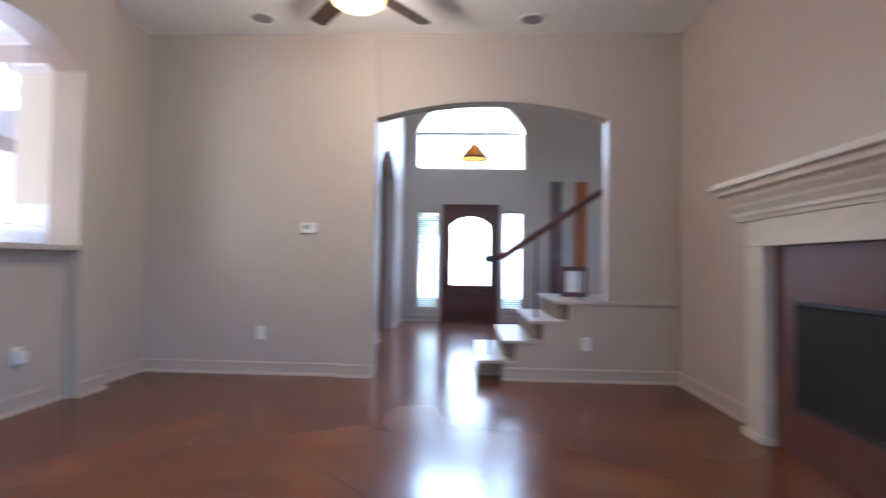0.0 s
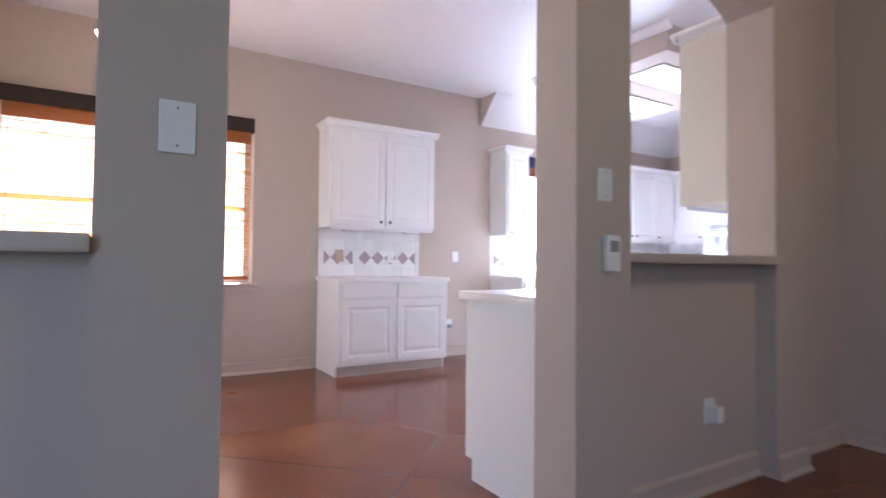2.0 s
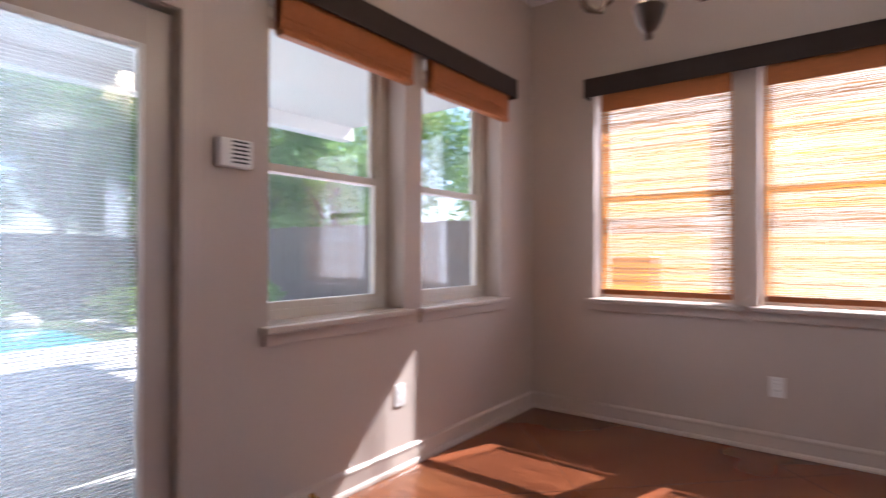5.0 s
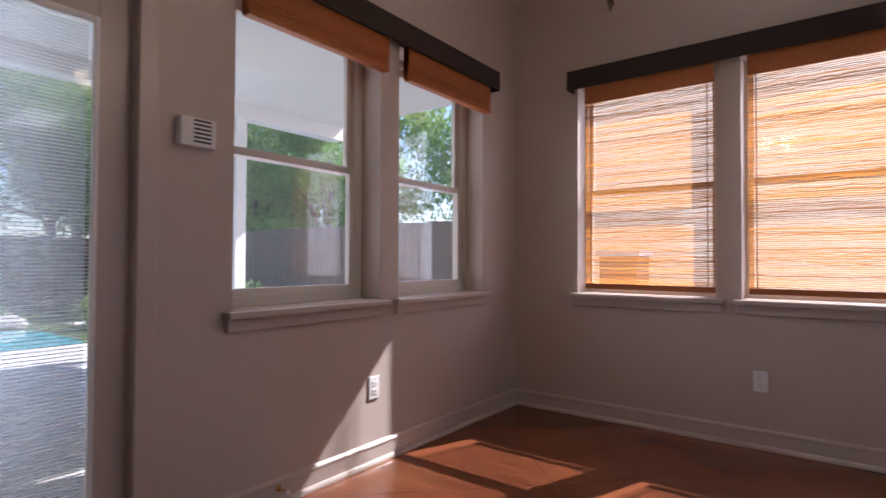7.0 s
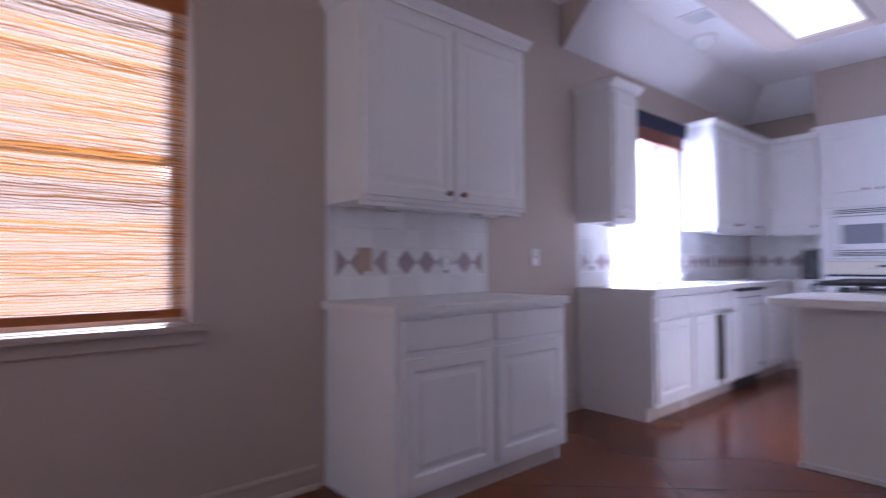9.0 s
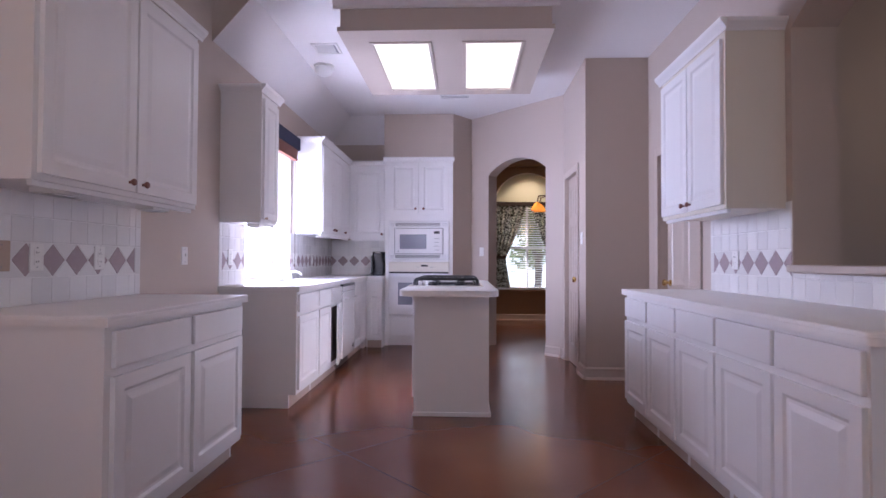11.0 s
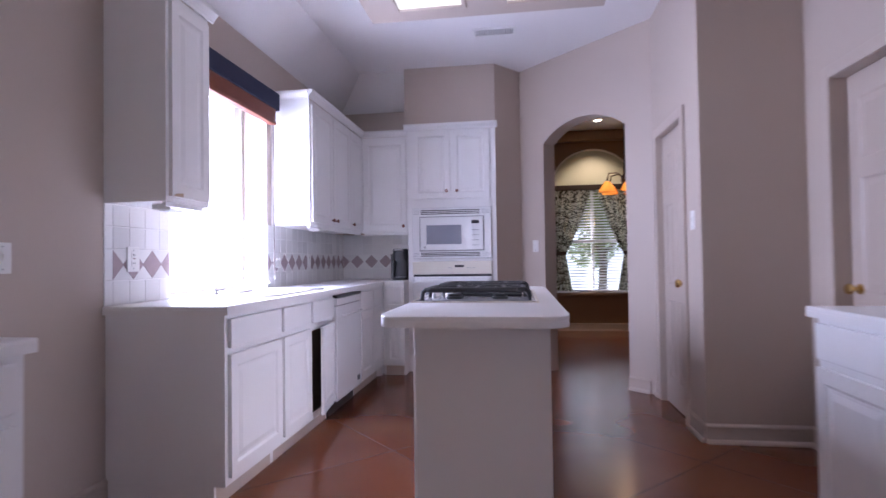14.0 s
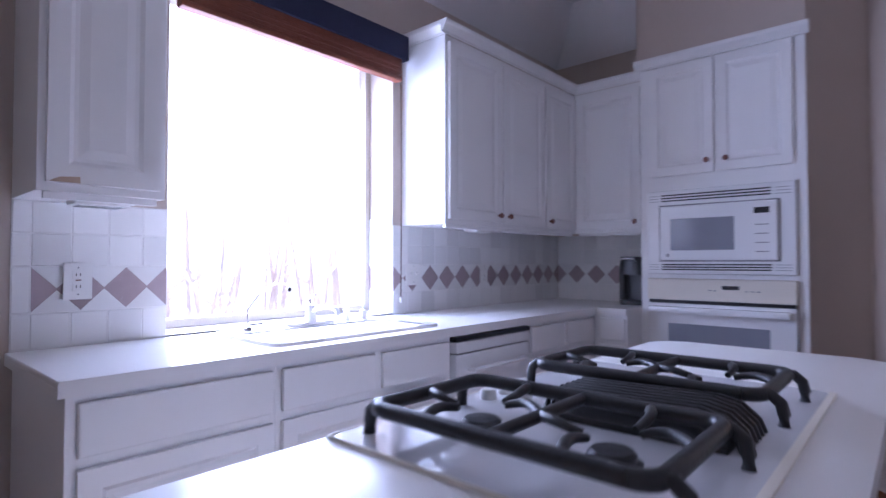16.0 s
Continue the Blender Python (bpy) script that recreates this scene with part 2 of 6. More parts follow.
PALEGL = paint("pale_oven_glass", (0.26, 0.27, 0.32), 0.1, 0.1, 4, 30, 0.0)
DARKGL = paint("dark_appliance_glass", (0.10, 0.105, 0.11), 0.08, 0.1, 4, 30, 0.0)
BLACK = paint("black_plastic", (0.015, 0.015, 0.018), 0.3, 0.1, 20, 60, 0.02)
GREY = paint("grey_slot", (0.25, 0.25, 0.27), 0.5, 0.1, 20, 60, 0.02)
NAVY = paint("dark_navy_fabric", (0.012, 0.014, 0.042), 0.9, 0.15, 30, 300, 0.3)
ESPRESSO = paint("espresso_fabric", (0.030, 0.018, 0.014), 0.9, 0.15, 30, 300, 0.3)
FRAME = paint("almond_window_vinyl", (0.62, 0.57, 0.50), 0.4, 0.03, 5, 60, 0.02)
FLOOR = stained_concrete()
GLASS = clear_glass()
FROST = translucent("frosted_glass", (0.85, 0.85, 0.85), (0.95, 0.95, 0.95), 0.8, 0.3)
REED = translucent("woven_reed", (0.45, 0.17, 0.04), (0.90, 0.37, 0.07), 0.5, island=True)
REEDRED = paint("red_brown_reed", (0.20, 0.055, 0.025), 0.6, 0.3, 60, 200, 0.4)
REEDDARK = paint("rolled_reed", (0.38, 0.115, 0.024), 0.6, 0.3, 60, 200, 0.4)
STAINED = translucent("amber_glass", (0.75, 0.30, 0.04), (0.95, 0.45, 0.08), 0.7, 0.2)
MAHOG = wood("mahogany", (0.06, 0.016, 0.010), (0.13, 0.035, 0.020))
FANWOOD = wood("dark_fan_blade", (0.012, 0.006, 0.004), (0.03, 0.014, 0.009))
STONE = paint("red_brown_slate", (0.115, 0.042, 0.032), 0.35, 0.35, 9, 70, 0.3)
MANTEL = paint("distressed_cream_mantel", (0.66, 0.60, 0.53), 0.6, 0.14, 18, 120, 0.3)
FIREBLACK = paint("firebox_black", (0.012, 0.012, 0.012), 0.8, 0.2, 10, 80, 0.2)
BROWNWALL = paint("brown_dining_paint", (0.21, 0.125, 0.065), 0.5, 0.05, 1.5, 90, 0.1)
GREENWALL = paint("sage_niche_paint", (0.46, 0.47, 0.36), 0.6, 0.04, 2, 90, 0.1)
CARPET = paint("taupe_carpet", (0.32, 0.25, 0.20), 0.95, 0.15, 40, 300, 0.6)
CHROME = paint("chrome", (0.8, 0.8, 0.82), 0.08, 0.02, 5, 40, 0.0, metal=1.0)
SHADE = translucent("frosted_lamp_shade", (0.95, 0.90, 0.80), (1.0, 0.93, 0.80), 0.75, 0.4)
PANEL = glow("lit_diffuser", (1.0, 0.98, 0.86), 0.30)
BULB = glow("lit_bulb", (1.0, 0.85, 0.55), 5.6)
AMBER = glow("lit_amber_bowl", (1.0, 0.72, 0.22), 0.13)
BLIND = translucent("white_blind_slat", (0.85, 0.85, 0.83), (0.92, 0.93, 0.95), 0.45)


def curtain_cloth():
    m, n, l, b = nodes_of("scrolled_curtain")
    tc, vo, cr = n.new("ShaderNodeTexCoord"), n.new("ShaderNodeTexNoise"), n.new("ShaderNodeValToRGB")
    vo.inputs["Scale"].default_value, vo.inputs["Distortion"].default_value, vo.inputs["Detail"].default_value = 13.0, 3.0, 1.0
    cr.color_ramp.elements[0].position, cr.color_ramp.elements[1].position = 0.47, 0.53
    cr.color_ramp.elements[0].color, cr.color_ramp.elements[1].color = (0.035, 0.03, 0.018, 1), (0.60, 0.60, 0.48, 1)
    l.new(tc.outputs["Object"], vo.inputs["Vector"])
    l.new(vo.outputs["Fac"], cr.inputs["Fac"])
    l.new(cr.outputs["Color"], b.inputs["Base Color"])
    b.inputs["Roughness"].default_value = 0.9
    t, mx = n.new("ShaderNodeBsdfTranslucent"), n.new("ShaderNodeMixShader")
    l.new(cr.outputs["Color"], t.inputs["Color"])
    mx.inputs[0].default_value = 0.4
    l.new(b.outputs[0], mx.inputs[1])
    l.new(t.outputs[0], mx.inputs[2])
    l.new(mx.outputs[0], n["Material Output"].inputs["Surface"])
    return m


CURTAIN = curtain_cloth()
GRASS = paint("lawn", (0.06, 0.10, 0.025), 0.95, 0.4, 3, 60, 0.8)
PATIO = paint("pale_concrete", (0.68, 0.66, 0.63), 0.85, 0.1, 2, 60, 0.2)
FENCE = paint("weathered_cedar", (0.17, 0.12, 0.09), 0.85, 0.3, 6, 80, 0.4, island=True)
POOL = paint("pool_water", (0.10, 0.50, 0.58), 0.05, 0.15, 2, 8, 0.2)
LEAF = translucent("green_leaves", (0.12, 0.22, 0.07), (0.26, 0.42, 0.12), 0.45)
LEAF2 = translucent("yellow_green_leaves", (0.17, 0.24, 0.08), (0.34, 0.44, 0.14), 0.45)
BARK = paint("bark", (0.13, 0.10, 0.075), 0.9, 0.3, 8, 40, 0.8)
SOFFIT = paint("white_soffit", (0.78, 0.77, 0.74), 0.7, 0.03, 2, 60, 0.05)
NBRICK = paint("neighbour_brick", (0.40, 0.24, 0.17), 0.85, 0.2, 9, 60, 0.4)
ROOF = paint("roof_shingle", (0.16, 0.13, 0.12), 0.9, 0.25, 8, 40, 0.4)


# ---- building helpers ----
def thing(name, m, label, category, group="", kind=""):
    ob = new(name)
    ob.empty_display_size = 0.1
    ob.matrix_world = m
    return tagged(ob, label, category, group, kind)


def link_mesh(name, bm, material, smooth=0):
    bmesh.ops.recalc_face_normals(bm, faces=bm.faces)
    me = bpy.data.meshes.new(name)
    if smooth:
        for f in bm.faces:
            f.smooth = True
        for e in bm.edges:
            if len(e.link_faces) == 2 and e.calc_face_angle(0) > radians(smooth):
                e.smooth = False
    bm.to_mesh(me)
    bm.free()
    me.materials.append(material)
    return me


def part(name, bm, material, parent, label="", smooth=0):
    ob = new(name, link_mesh(name, bm, material, smooth))
    ob.parent = parent
    return tagged(ob, label)


def struct(name, bm, material, label, category, smooth=0):
    ob = new(name, link_mesh(name, bm, material, smooth))
    return tagged(ob, label, category, kind="structure")


def solo(name, bm, material, label, category, group="", smooth=0, m=None):
    ob = new(name, link_mesh(name, bm, material, smooth))
    if m is not None:
        ob.matrix_world = m
    return tagged(ob, label, category, group)


def box(x0, x1, y0, y1, z0, z1, bevel=0.0, bm=None, seg=2):
    bm = bm or bmesh.new()
    v = bmesh.ops.create_cube(bm, size=1.0)["verts"]
    for p in v:
        p.co = ((x0 + x1) / 2 + p.co.x * (x1 - x0), (y0 + y1) / 2 + p.co.y * (y1 - y0), (z0 + z1) / 2 + p.co.z * (z1 - z0))
    if bevel:
        es = list({e for p in v for e in p.link_edges})
        bmesh.ops.bevel(bm, geom=es, offset=bevel, segments=seg, profile=0.6, affect="EDGES", clamp_overlap=True)
    return bm


def cyl(p, r, h, axis="z", seg=20, r2=None, bm=None, bevel=0.0):
    """A cylinder or cone that starts at p and runs h along the axis."""
    bm = bm or bmesh.new()
    res = bmesh.ops.create_cone(bm, cap_ends=True, segments=seg, radius1=r, radius2=r if r2 is None else r2, depth=h)["verts"]
    turn = {"z": Matrix(), "x": Matrix.Rotation(radians(90), 4, "Y"), "y": Matrix.Rotation(radians(-90), 4, "X")}[axis]
    bmesh.ops.transform(bm, matrix=Matrix.Translation(p) @ turn @ Matrix.Translation((0, 0, h / 2)), verts=res)
    return bm


def lathe(profile, seg=24, bm=None, at=(0, 0, 0)):
    """A turned shape from (radius, height) pairs round z."""
    bm = bm or bmesh.new()
    rings = []
    for r, z in profile:
        rings.append([bm.verts.new((at[0] + max(r, 1e-4) * math.cos(2 * math.pi * k / seg), at[1] + max(r, 1e-4) * math.sin(2 * math.pi * k / seg), at[2] + z)) for k in range(seg)])
    for a, c in zip(rings, rings[1:]):
        for k in range(seg):
            bm.faces.new((a[k], a[(k + 1) % seg], c[(k + 1) % seg], c[k]))
    return bm


def tube(points, r, seg=8, bm=None, caps=True):
    """A round bar along points."""
    bm = bm or bmesh.new()
    pts = [Vector(p) for p in points]
    rings = []
    for i, p in enumerate(pts):
        d = (pts[min(i + 1, len(pts) - 1)] - pts[max(i - 1, 0)]).normalized()
        q = d.to_track_quat("Z", "Y")
        rr = r[i] if isinstance(r, (list, tuple)) else r
        rings.append([bm.verts.new(p + q @ Vector((rr * math.cos(2 * math.pi * k / seg), rr * math.sin(2 * math.pi * k / seg), 0))) for k in range(seg)])
    for a, c in zip(rings, rings[1:]):
        for k in range(seg):
            bm.faces.new((a[k], a[(k + 1) % seg], c[(k + 1) % seg], c[k]))
    if caps:
        bm.faces.new(rings[0][::-1])
        bm.faces.new(rings[-1])
    return bm


def prism(outline, z0, z1, bm=None, bevel=0.0):
    """A flat outline of (x, y) raised from z0 to z1."""
    bm = bm or bmesh.new()
    lo = [bm.verts.new((x, y, z0)) for x, y in outline]
    hi = [bm.verts.new((x, y, z1)) for x, y in outline]
    bm.faces.new(lo[::-1])
    top = bm.faces.new(hi)
    for k in range(len(outline)):
        bm.faces.new((lo[k], lo[(k + 1) % len(lo)], hi[(k + 1) % len(lo)], hi[k]))
    if bevel:
        es = [e for e in bm.edges if all(v in hi for v in e.verts)]
        bmesh.ops.bevel(bm, geom=es, offset=bevel, segments=3, profile=0.5, affect="EDGES")
    return bm


def moved(bm, m):
    bmesh.ops.transform(bm, matrix=m, verts=bm.verts)
    return bm


def profile_run(profile, length, bm=None):
    """A moulding: (depth, height) pairs run along local x from 0 to length; depth goes to -y."""
    bm = bm or bmesh.new()
    a = [bm.verts.new((0, -d, z)) for d, z in profile]
    c = [bm.verts.new((length, -d, z)) for d, z in profile]
    for k in range(len(profile) - 1):
        bm.faces.new((a[k], c[k], c[k + 1], a[k + 1]))
    bm.faces.new(a)
    bm.faces.new(c[::-1])
    return bm


BASE = [(0, 0), (0.028, 0), (0.028, 0.010), (0.022, 0.021), (0.013, 0.026), (0.012, 0.090), (0.015, 0.094), (0.014, 0.104), (0.006, 0.112), (0, 0.116)]


def wall_cells(a0, a1, z0, z1, openings):
    """The rectangles that are left of a wall when openings (a0, a1, z0, z1) are cut."""
    av = sorted({a0, a1, *[q for o in openings for q in o[:2] if a0 < q < a1]})
    zv = sorted({z0, z1, *[q for o in openings for q in o[2:] if z0 < q < z1]})
    for p, q in zip(av, av[1:]):
        run = []
        for s, t in zip(zv, zv[1:]):
            cut = any(o[0] <= (p + q) / 2 <= o[1] and o[2] <= (s + t) / 2 <= o[3] for o in openings)
            if not cut:
                if run and run[-1][1] == s:
                    run[-1][1] = t
                else:
                    run.append([s, t])
        for s, t in run:
            yield p, q, s, t


def wall_bm(axis, at0, at1, a0, a1, z0, z1, openings=(), arches=()):
    """A wall along x or y between at0 and at1 across; arches: (a0, a1, spring, crown) heads of openings up to the crown."""
    bm = bmesh.new()
    for p, q, s, t in wall_cells(a0, a1, z0, z1, openings):
        if axis == "x":
            box(p, q, at0, at1, s, t, bm=bm)
        else:
            box(at0, at1, p, q, s, t, bm=bm)
    for p, q, spring, crown in arches:
        n, half = 24, (q - p) / 2
        rise = crown - spring
        rad = (half * half + rise * rise) / (2 * rise)
        for k in range(n):
            u0, u1 = p + (q - p) * k / n, p + (q - p) * (k + 1) / n
            h0 = crown - rad + math.sqrt(max(0, rad * rad - (u0 - p - half) ** 2))
            h1 = crown - rad + math.sqrt(max(0, rad * rad - (u1 - p - half) ** 2))
            pts = [(u0, h0), (u1, h1), (u1, crown + 0.002), (u0, crown + 0.002)]
            vs = []
            for c in (at0, at1):
                vs.append([bm.verts.new((u, c, h) if axis == "x" else (c, u, h)) for u, h in pts])
            bm.faces.new(vs[0][::-1])
            bm.faces.new(vs[1])
            for j in range(4):
                bm.faces.new((vs[0][j], vs[0][(j + 1) % 4], vs[1][(j + 1) % 4], vs[1][j]))
    return bm


def baseboard(x0, y0, x1, y1):
    """A moulded baseboard along a wall, with the room on the right-hand side of the way from the first to the second point."""
    d = math.hypot(x1 - x0, y1 - y0)
    m = pose(x0, y0, 0, 0, 0, math.degrees(math.atan2(y1 - y0, x1 - x0)))
    return struct("baseboard", moved(profile_run(BASE, d), m), TRIM, "beige painted moulded wooden baseboard along the wall", "baseboard")

# ---- large structure ----
XW, SY, NY, CE = -6.67, 0.96, 9.60, 3.06
XN, XM = -2.82, -3.066                                        # faces of the partition beside the kitchen
XL, XK, LY, LE = -2.74, -2.95, 6.07, 1.82
bm = box(-6.92, -2.94, 0.71, 13.0, -0.12, 0.0)
box(-2.94, 4.2, -2.2, 13.0, -0.12, 0.0, bm=bm)
struct("floor", bm, FLOOR, "red-brown mottled acid-stained concrete floor with a glossy sealer", "floor")
struct("wall_west", wall_bm("y", XW - 0.25, XW, 0.71, 9.85, 0, CE, [(1.455, 2.335, 0.85, 2.30), (2.47, 3.40, 0.85, 2.30), (6.65, 7.82, 0.92, 2.35)]), WALL, "beige painted wall with two nook windows and the sink window", "wall")
struct("wall_south", wall_bm("x", SY - 0.25, SY, XW, XL, 0, CE, [(-5.19, -4.33, 0.86, 2.28), (-6.20, -5.34, 0.86, 2.28), (-3.95, -3.19, 0, 2.05)]), WALL, "beige painted nook wall with two windows and the patio door", "wall")
struct("wall_north", box(XW, -4.72, NY, NY + 0.2, 0, CE), WALL, "beige painted wall behind the corner cabinets", "wall")
bm = box(-5.88, -4.965, 9.235, NY, 2.485, CE)
prism([(-4.965, 9.235), (-4.72, 9.53), (-4.60, 9.66), (-4.72, NY), (-4.965, NY)], 0, CE, bm)
struct("wall_oven_bulkhead", bm, WALL, "beige painted bulkhead over the oven cabinet", "wall")
ARCH = pose(-4.72, 9.53, 0, 0, 0, math.degrees(math.atan2(-1.03, 1.02)))
struct("wall_arch", moved(wall_bm("x", 0, 0.16, 0, 1.53, 0, CE, [(0.32, 1.25, 0, 2.42)], [(0.32, 1.25, 2.25, 2.42)]), ARCH), WALL, "beige painted diagonal wall with an arched doorway", "wall")
struct("wall_pantry", wall_bm("y", -3.66, -3.52, 7.33, 8.52, 0, CE, [(7.68, 8.30, 0, 2.04)]), WALL, "beige painted wall beside the pantry door", "wall")
struct("wall_chase", box(-3.52, XM, 7.33, 7.48, 0, CE), WALL, "beige painted projecting wall end", "wall")
PA, PB, P1, P2, PN = 2.515, 3.65, 3.93, 5.105, 5.41        # passage, pass-through and the end of the thick wall
Q1, Q2 = 1.16, 2.255                                          # the second pass-through
bm = wall_bm("y", XK, XL, 0.71, P1, 0, CE, [(PA, PB, 0, 2.52), (Q1, Q2, 0, 2.50)], [(PA, PB, 2.30, 2.52), (Q1, Q2, 2.31, 2.50)])
box(XK, XL - 0.10, Q1, Q2, 0, 1.06, bm=bm)
box(XM, XK, 3.76, P1, 0, CE, bm=bm)
struct("wall_partition", bm, WALL, "beige painted partition with an arched passage and an arched pass-through", "wall")
bm = wall_bm("y", XM, XN, P1, PN, 0, CE, [(P1, P2, 0, 2.55)], [(P1, P2, 2.37, 2.55)])
box(XM, XN - 0.10, P1, P2, 0, 1.06, bm=bm)
struct("wall_pass_through", bm, WALL, "beige painted wall with an arched pass-through to the kitchen", "wall")
struct("wall_partition_north", wall_bm("y", XM, XN - 0.12, PN, 7.48, 0, CE, [(6.26, 7.06, 0, 2.06)]), WALL, "beige painted wall with the utility door", "wall")
bm = wall_bm("x", LY, LY + 0.18, XN - 0.12, LE, 0, CE, [(-0.84, 1.20, 0, 2.45)], [(-0.84, 1.20, 2.30, 2.45)])
box(-1.13, -0.84, LY - 0.035, LY, 0, CE, bm=bm)
for x0, x1, z in ((0.30, 0.42, 0.17), (0.42, 0.65, 0.345), (0.65, 0.88, 0.52), (0.88, 1.20, 0.695)):
    box(x0, x1, LY, LY + 0.18, 0, z, bm=bm)
struct("wall_living_north", bm, WALL, "beige painted living room wall with a wide arched opening", "wall")
# The opening is out of view, added to let light into the living room.
struct("wall_living_east", wall_bm("y", LE, LE + 0.2, -2.2, LY + 0.18, 0, CE, [(-1.3, 0.9, 0.5, 2.3)]), WALL, "beige painted living room wall behind the fireplace", "wall")
struct("wall_living_south", box(XL, LE, -2.2, -2.0, 0, CE), WALL, "beige painted wall behind the start of the walk", "wall")
struct("wall_living_west", box(XK, XL, -2.0, 0.71, 0, CE), WALL, "beige painted living room side wall", "wall")
struct("ceiling", box(-7.0, 2.1, -2.3, LY + 0.18, CE, CE + 0.15), CEIL, "white painted flat ceiling", "ceiling")
struct("ceiling_kitchen", box(-7.0, -1.30, LY + 0.18, 12.8, CE, CE + 0.15), CEIL, "white painted flat kitchen ceiling", "ceiling")
bm = prism([(2.72, XW - 0.01), (CE + 0.01, XW - 0.01), (CE + 0.01, -6.363), (CE - 0.002, -6.363)], -NY - 0.01, -6.03)   # cove over the sink side
moved(bm, Matrix(((0, 1, 0, 0), (0, 0, -1, 0), (1, 0, 0, 0), (0, 0, 0, 1))))
prism([(-2.72, NY + 0.01), (-CE - 0.01, NY + 0.01), (-CE - 0.01, 9.293), (-CE + 0.002, 9.293)], XW - 0.01, -5.884, c := bmesh.new())
moved(c, Matrix(((0, 0, 1, 0), (0, 1, 0, 0), (-1, 0, 0, 0), (0, 0, 0, 1))))
_me = bpy.data.meshes.new("cove_end")
c.to_mesh(_me)
c.free()
bm.from_mesh(_me)
bpy.data.meshes.remove(_me)
struct("ceiling_cove", bm, CEIL, "white painted sloped ceiling over the sink side", "ceiling")
bm = prism([(2.72, XW), (CE, XW), (CE, -6.363)], -6.03, -6.024)
struct("wall_cove_end", moved(bm, Matrix(((0, 1, 0, 0), (0, 0, -1, 0), (1, 0, 0, 0), (0, 0, 0, 1)))), WALL, "beige painted triangular end of the sloped ceiling", "wall")
# foyer
struct("wall_foyer_front", wall_bm("x", 10.7, 10.9, -1.6, 3.4, 0, 5.2, [(-0.47, 0.53, 0, 2.05), (-0.90, -0.50, 0.22, 1.93), (0.56, 0.96, 0.22, 1.93), (-0.95, 0.95, 2.66, 3.98)], [(-0.95, 0.95, 3.30, 3.98)]), WALL, "beige painted entrance wall with door, sidelights and an arched window", "wall")
struct("wall_foyer_west", wall_bm("y", -1.30, -1.15, LY + 0.18, 10.7, 0, 5.2, [(8.2, 9.6, 0, 2.6)], [(8.2, 9.6, 2.3, 2.6)]), WALL, "beige painted foyer wall with an arched doorway", "wall")
struct("wall_foyer_east", wall_bm("y", 3.2, 3.4, LY + 0.18, 10.7, 0, 5.2), WALL, "beige painted foyer wall beside the stairs", "wall")
struct("wall_foyer_upper", box(-1.30, 3.4, LY, LY + 0.18, CE, 5.2), WALL, "beige painted upper foyer wall", "wall")
struct("ceiling_foyer", box(-1.6, 3.5, LY, 10.9, 5.2, 5.3), CEIL, "white painted high foyer ceiling", "ceiling")
# dining room beyond the arch
struct("wall_dining_north", wall_bm("x", 12.4, 12.6, -6.0, -1.2, 0, CE, [(-4.20, -3.04, 0.58, 2.16)]), BROWNWALL, "brown painted dining room wall with a curtained window", "wall")
struct("wall_dining_west", box(-5.2, -5.0, 9.81, 12.4, 0, CE), BROWNWALL, "brown painted dining room wall", "wall")
struct("wall_dining_east", wall_bm("y", -1.50, -1.32, 7.5, 12.4, 0, CE, [(8.2, 9.6, 0, 2.6)]), BROWNWALL, "brown painted dining room wall", "wall")
struct("wall_dining_south", box(-3.5, -1.5, 7.5, 7.65, 0, CE), BROWNWALL, "brown painted dining room wall", "wall")

A0, A1 = ARCH @ Vector((0.0, 0, 0)), ARCH @ Vector((0.32, 0, 0))
A2, A3 = ARCH @ Vector((1.25, 0, 0)), ARCH @ Vector((1.45, 0, 0))
for q in ((XW, SY, XW, 3.99), (XW, 5.22, XW, 6.20), (-4.03, SY, XW, SY), (-3.66, 8.50, -3.66, 8.37), (-3.66, 7.61, -3.66, 7.33), (-3.66, 7.33, XM, 7.33), (XM, 7.33, XM, 7.14),
          (XL, PB, XL, P1), (XN - 0.10, P1, XN - 0.10, P2), (XN, P2, XN, PN), (XN - 0.12, PN, XN - 0.12, LY), (XL, Q2, XL, PA),
          (XL - 0.10, Q1, XL - 0.10, Q2), (XL, -2.0, XL, Q1), (XK, PB, XL, PB), (XL, PA, XK, PA), (XK, PA, XK, SY),
          (XN - 0.12, LY, -1.13, LY), (-1.13, LY - 0.035, -0.84, LY - 0.035), (0.30, LY, LE, LY), (LE, LY, LE, 4.95), (LE, 2.70, LE, -2.0),
          (A0.x, A0.y, A1.x, A1.y), (A2.x, A2.y, A3.x, A3.y), (-1.15, 10.7, -0.5, 10.7), (0.56, 10.7, 3.2, 10.7), (-1.15, 6.3, -1.15, 8.2), (-5.0, 12.4, -1.5, 12.4)):
    baseboard(*q)

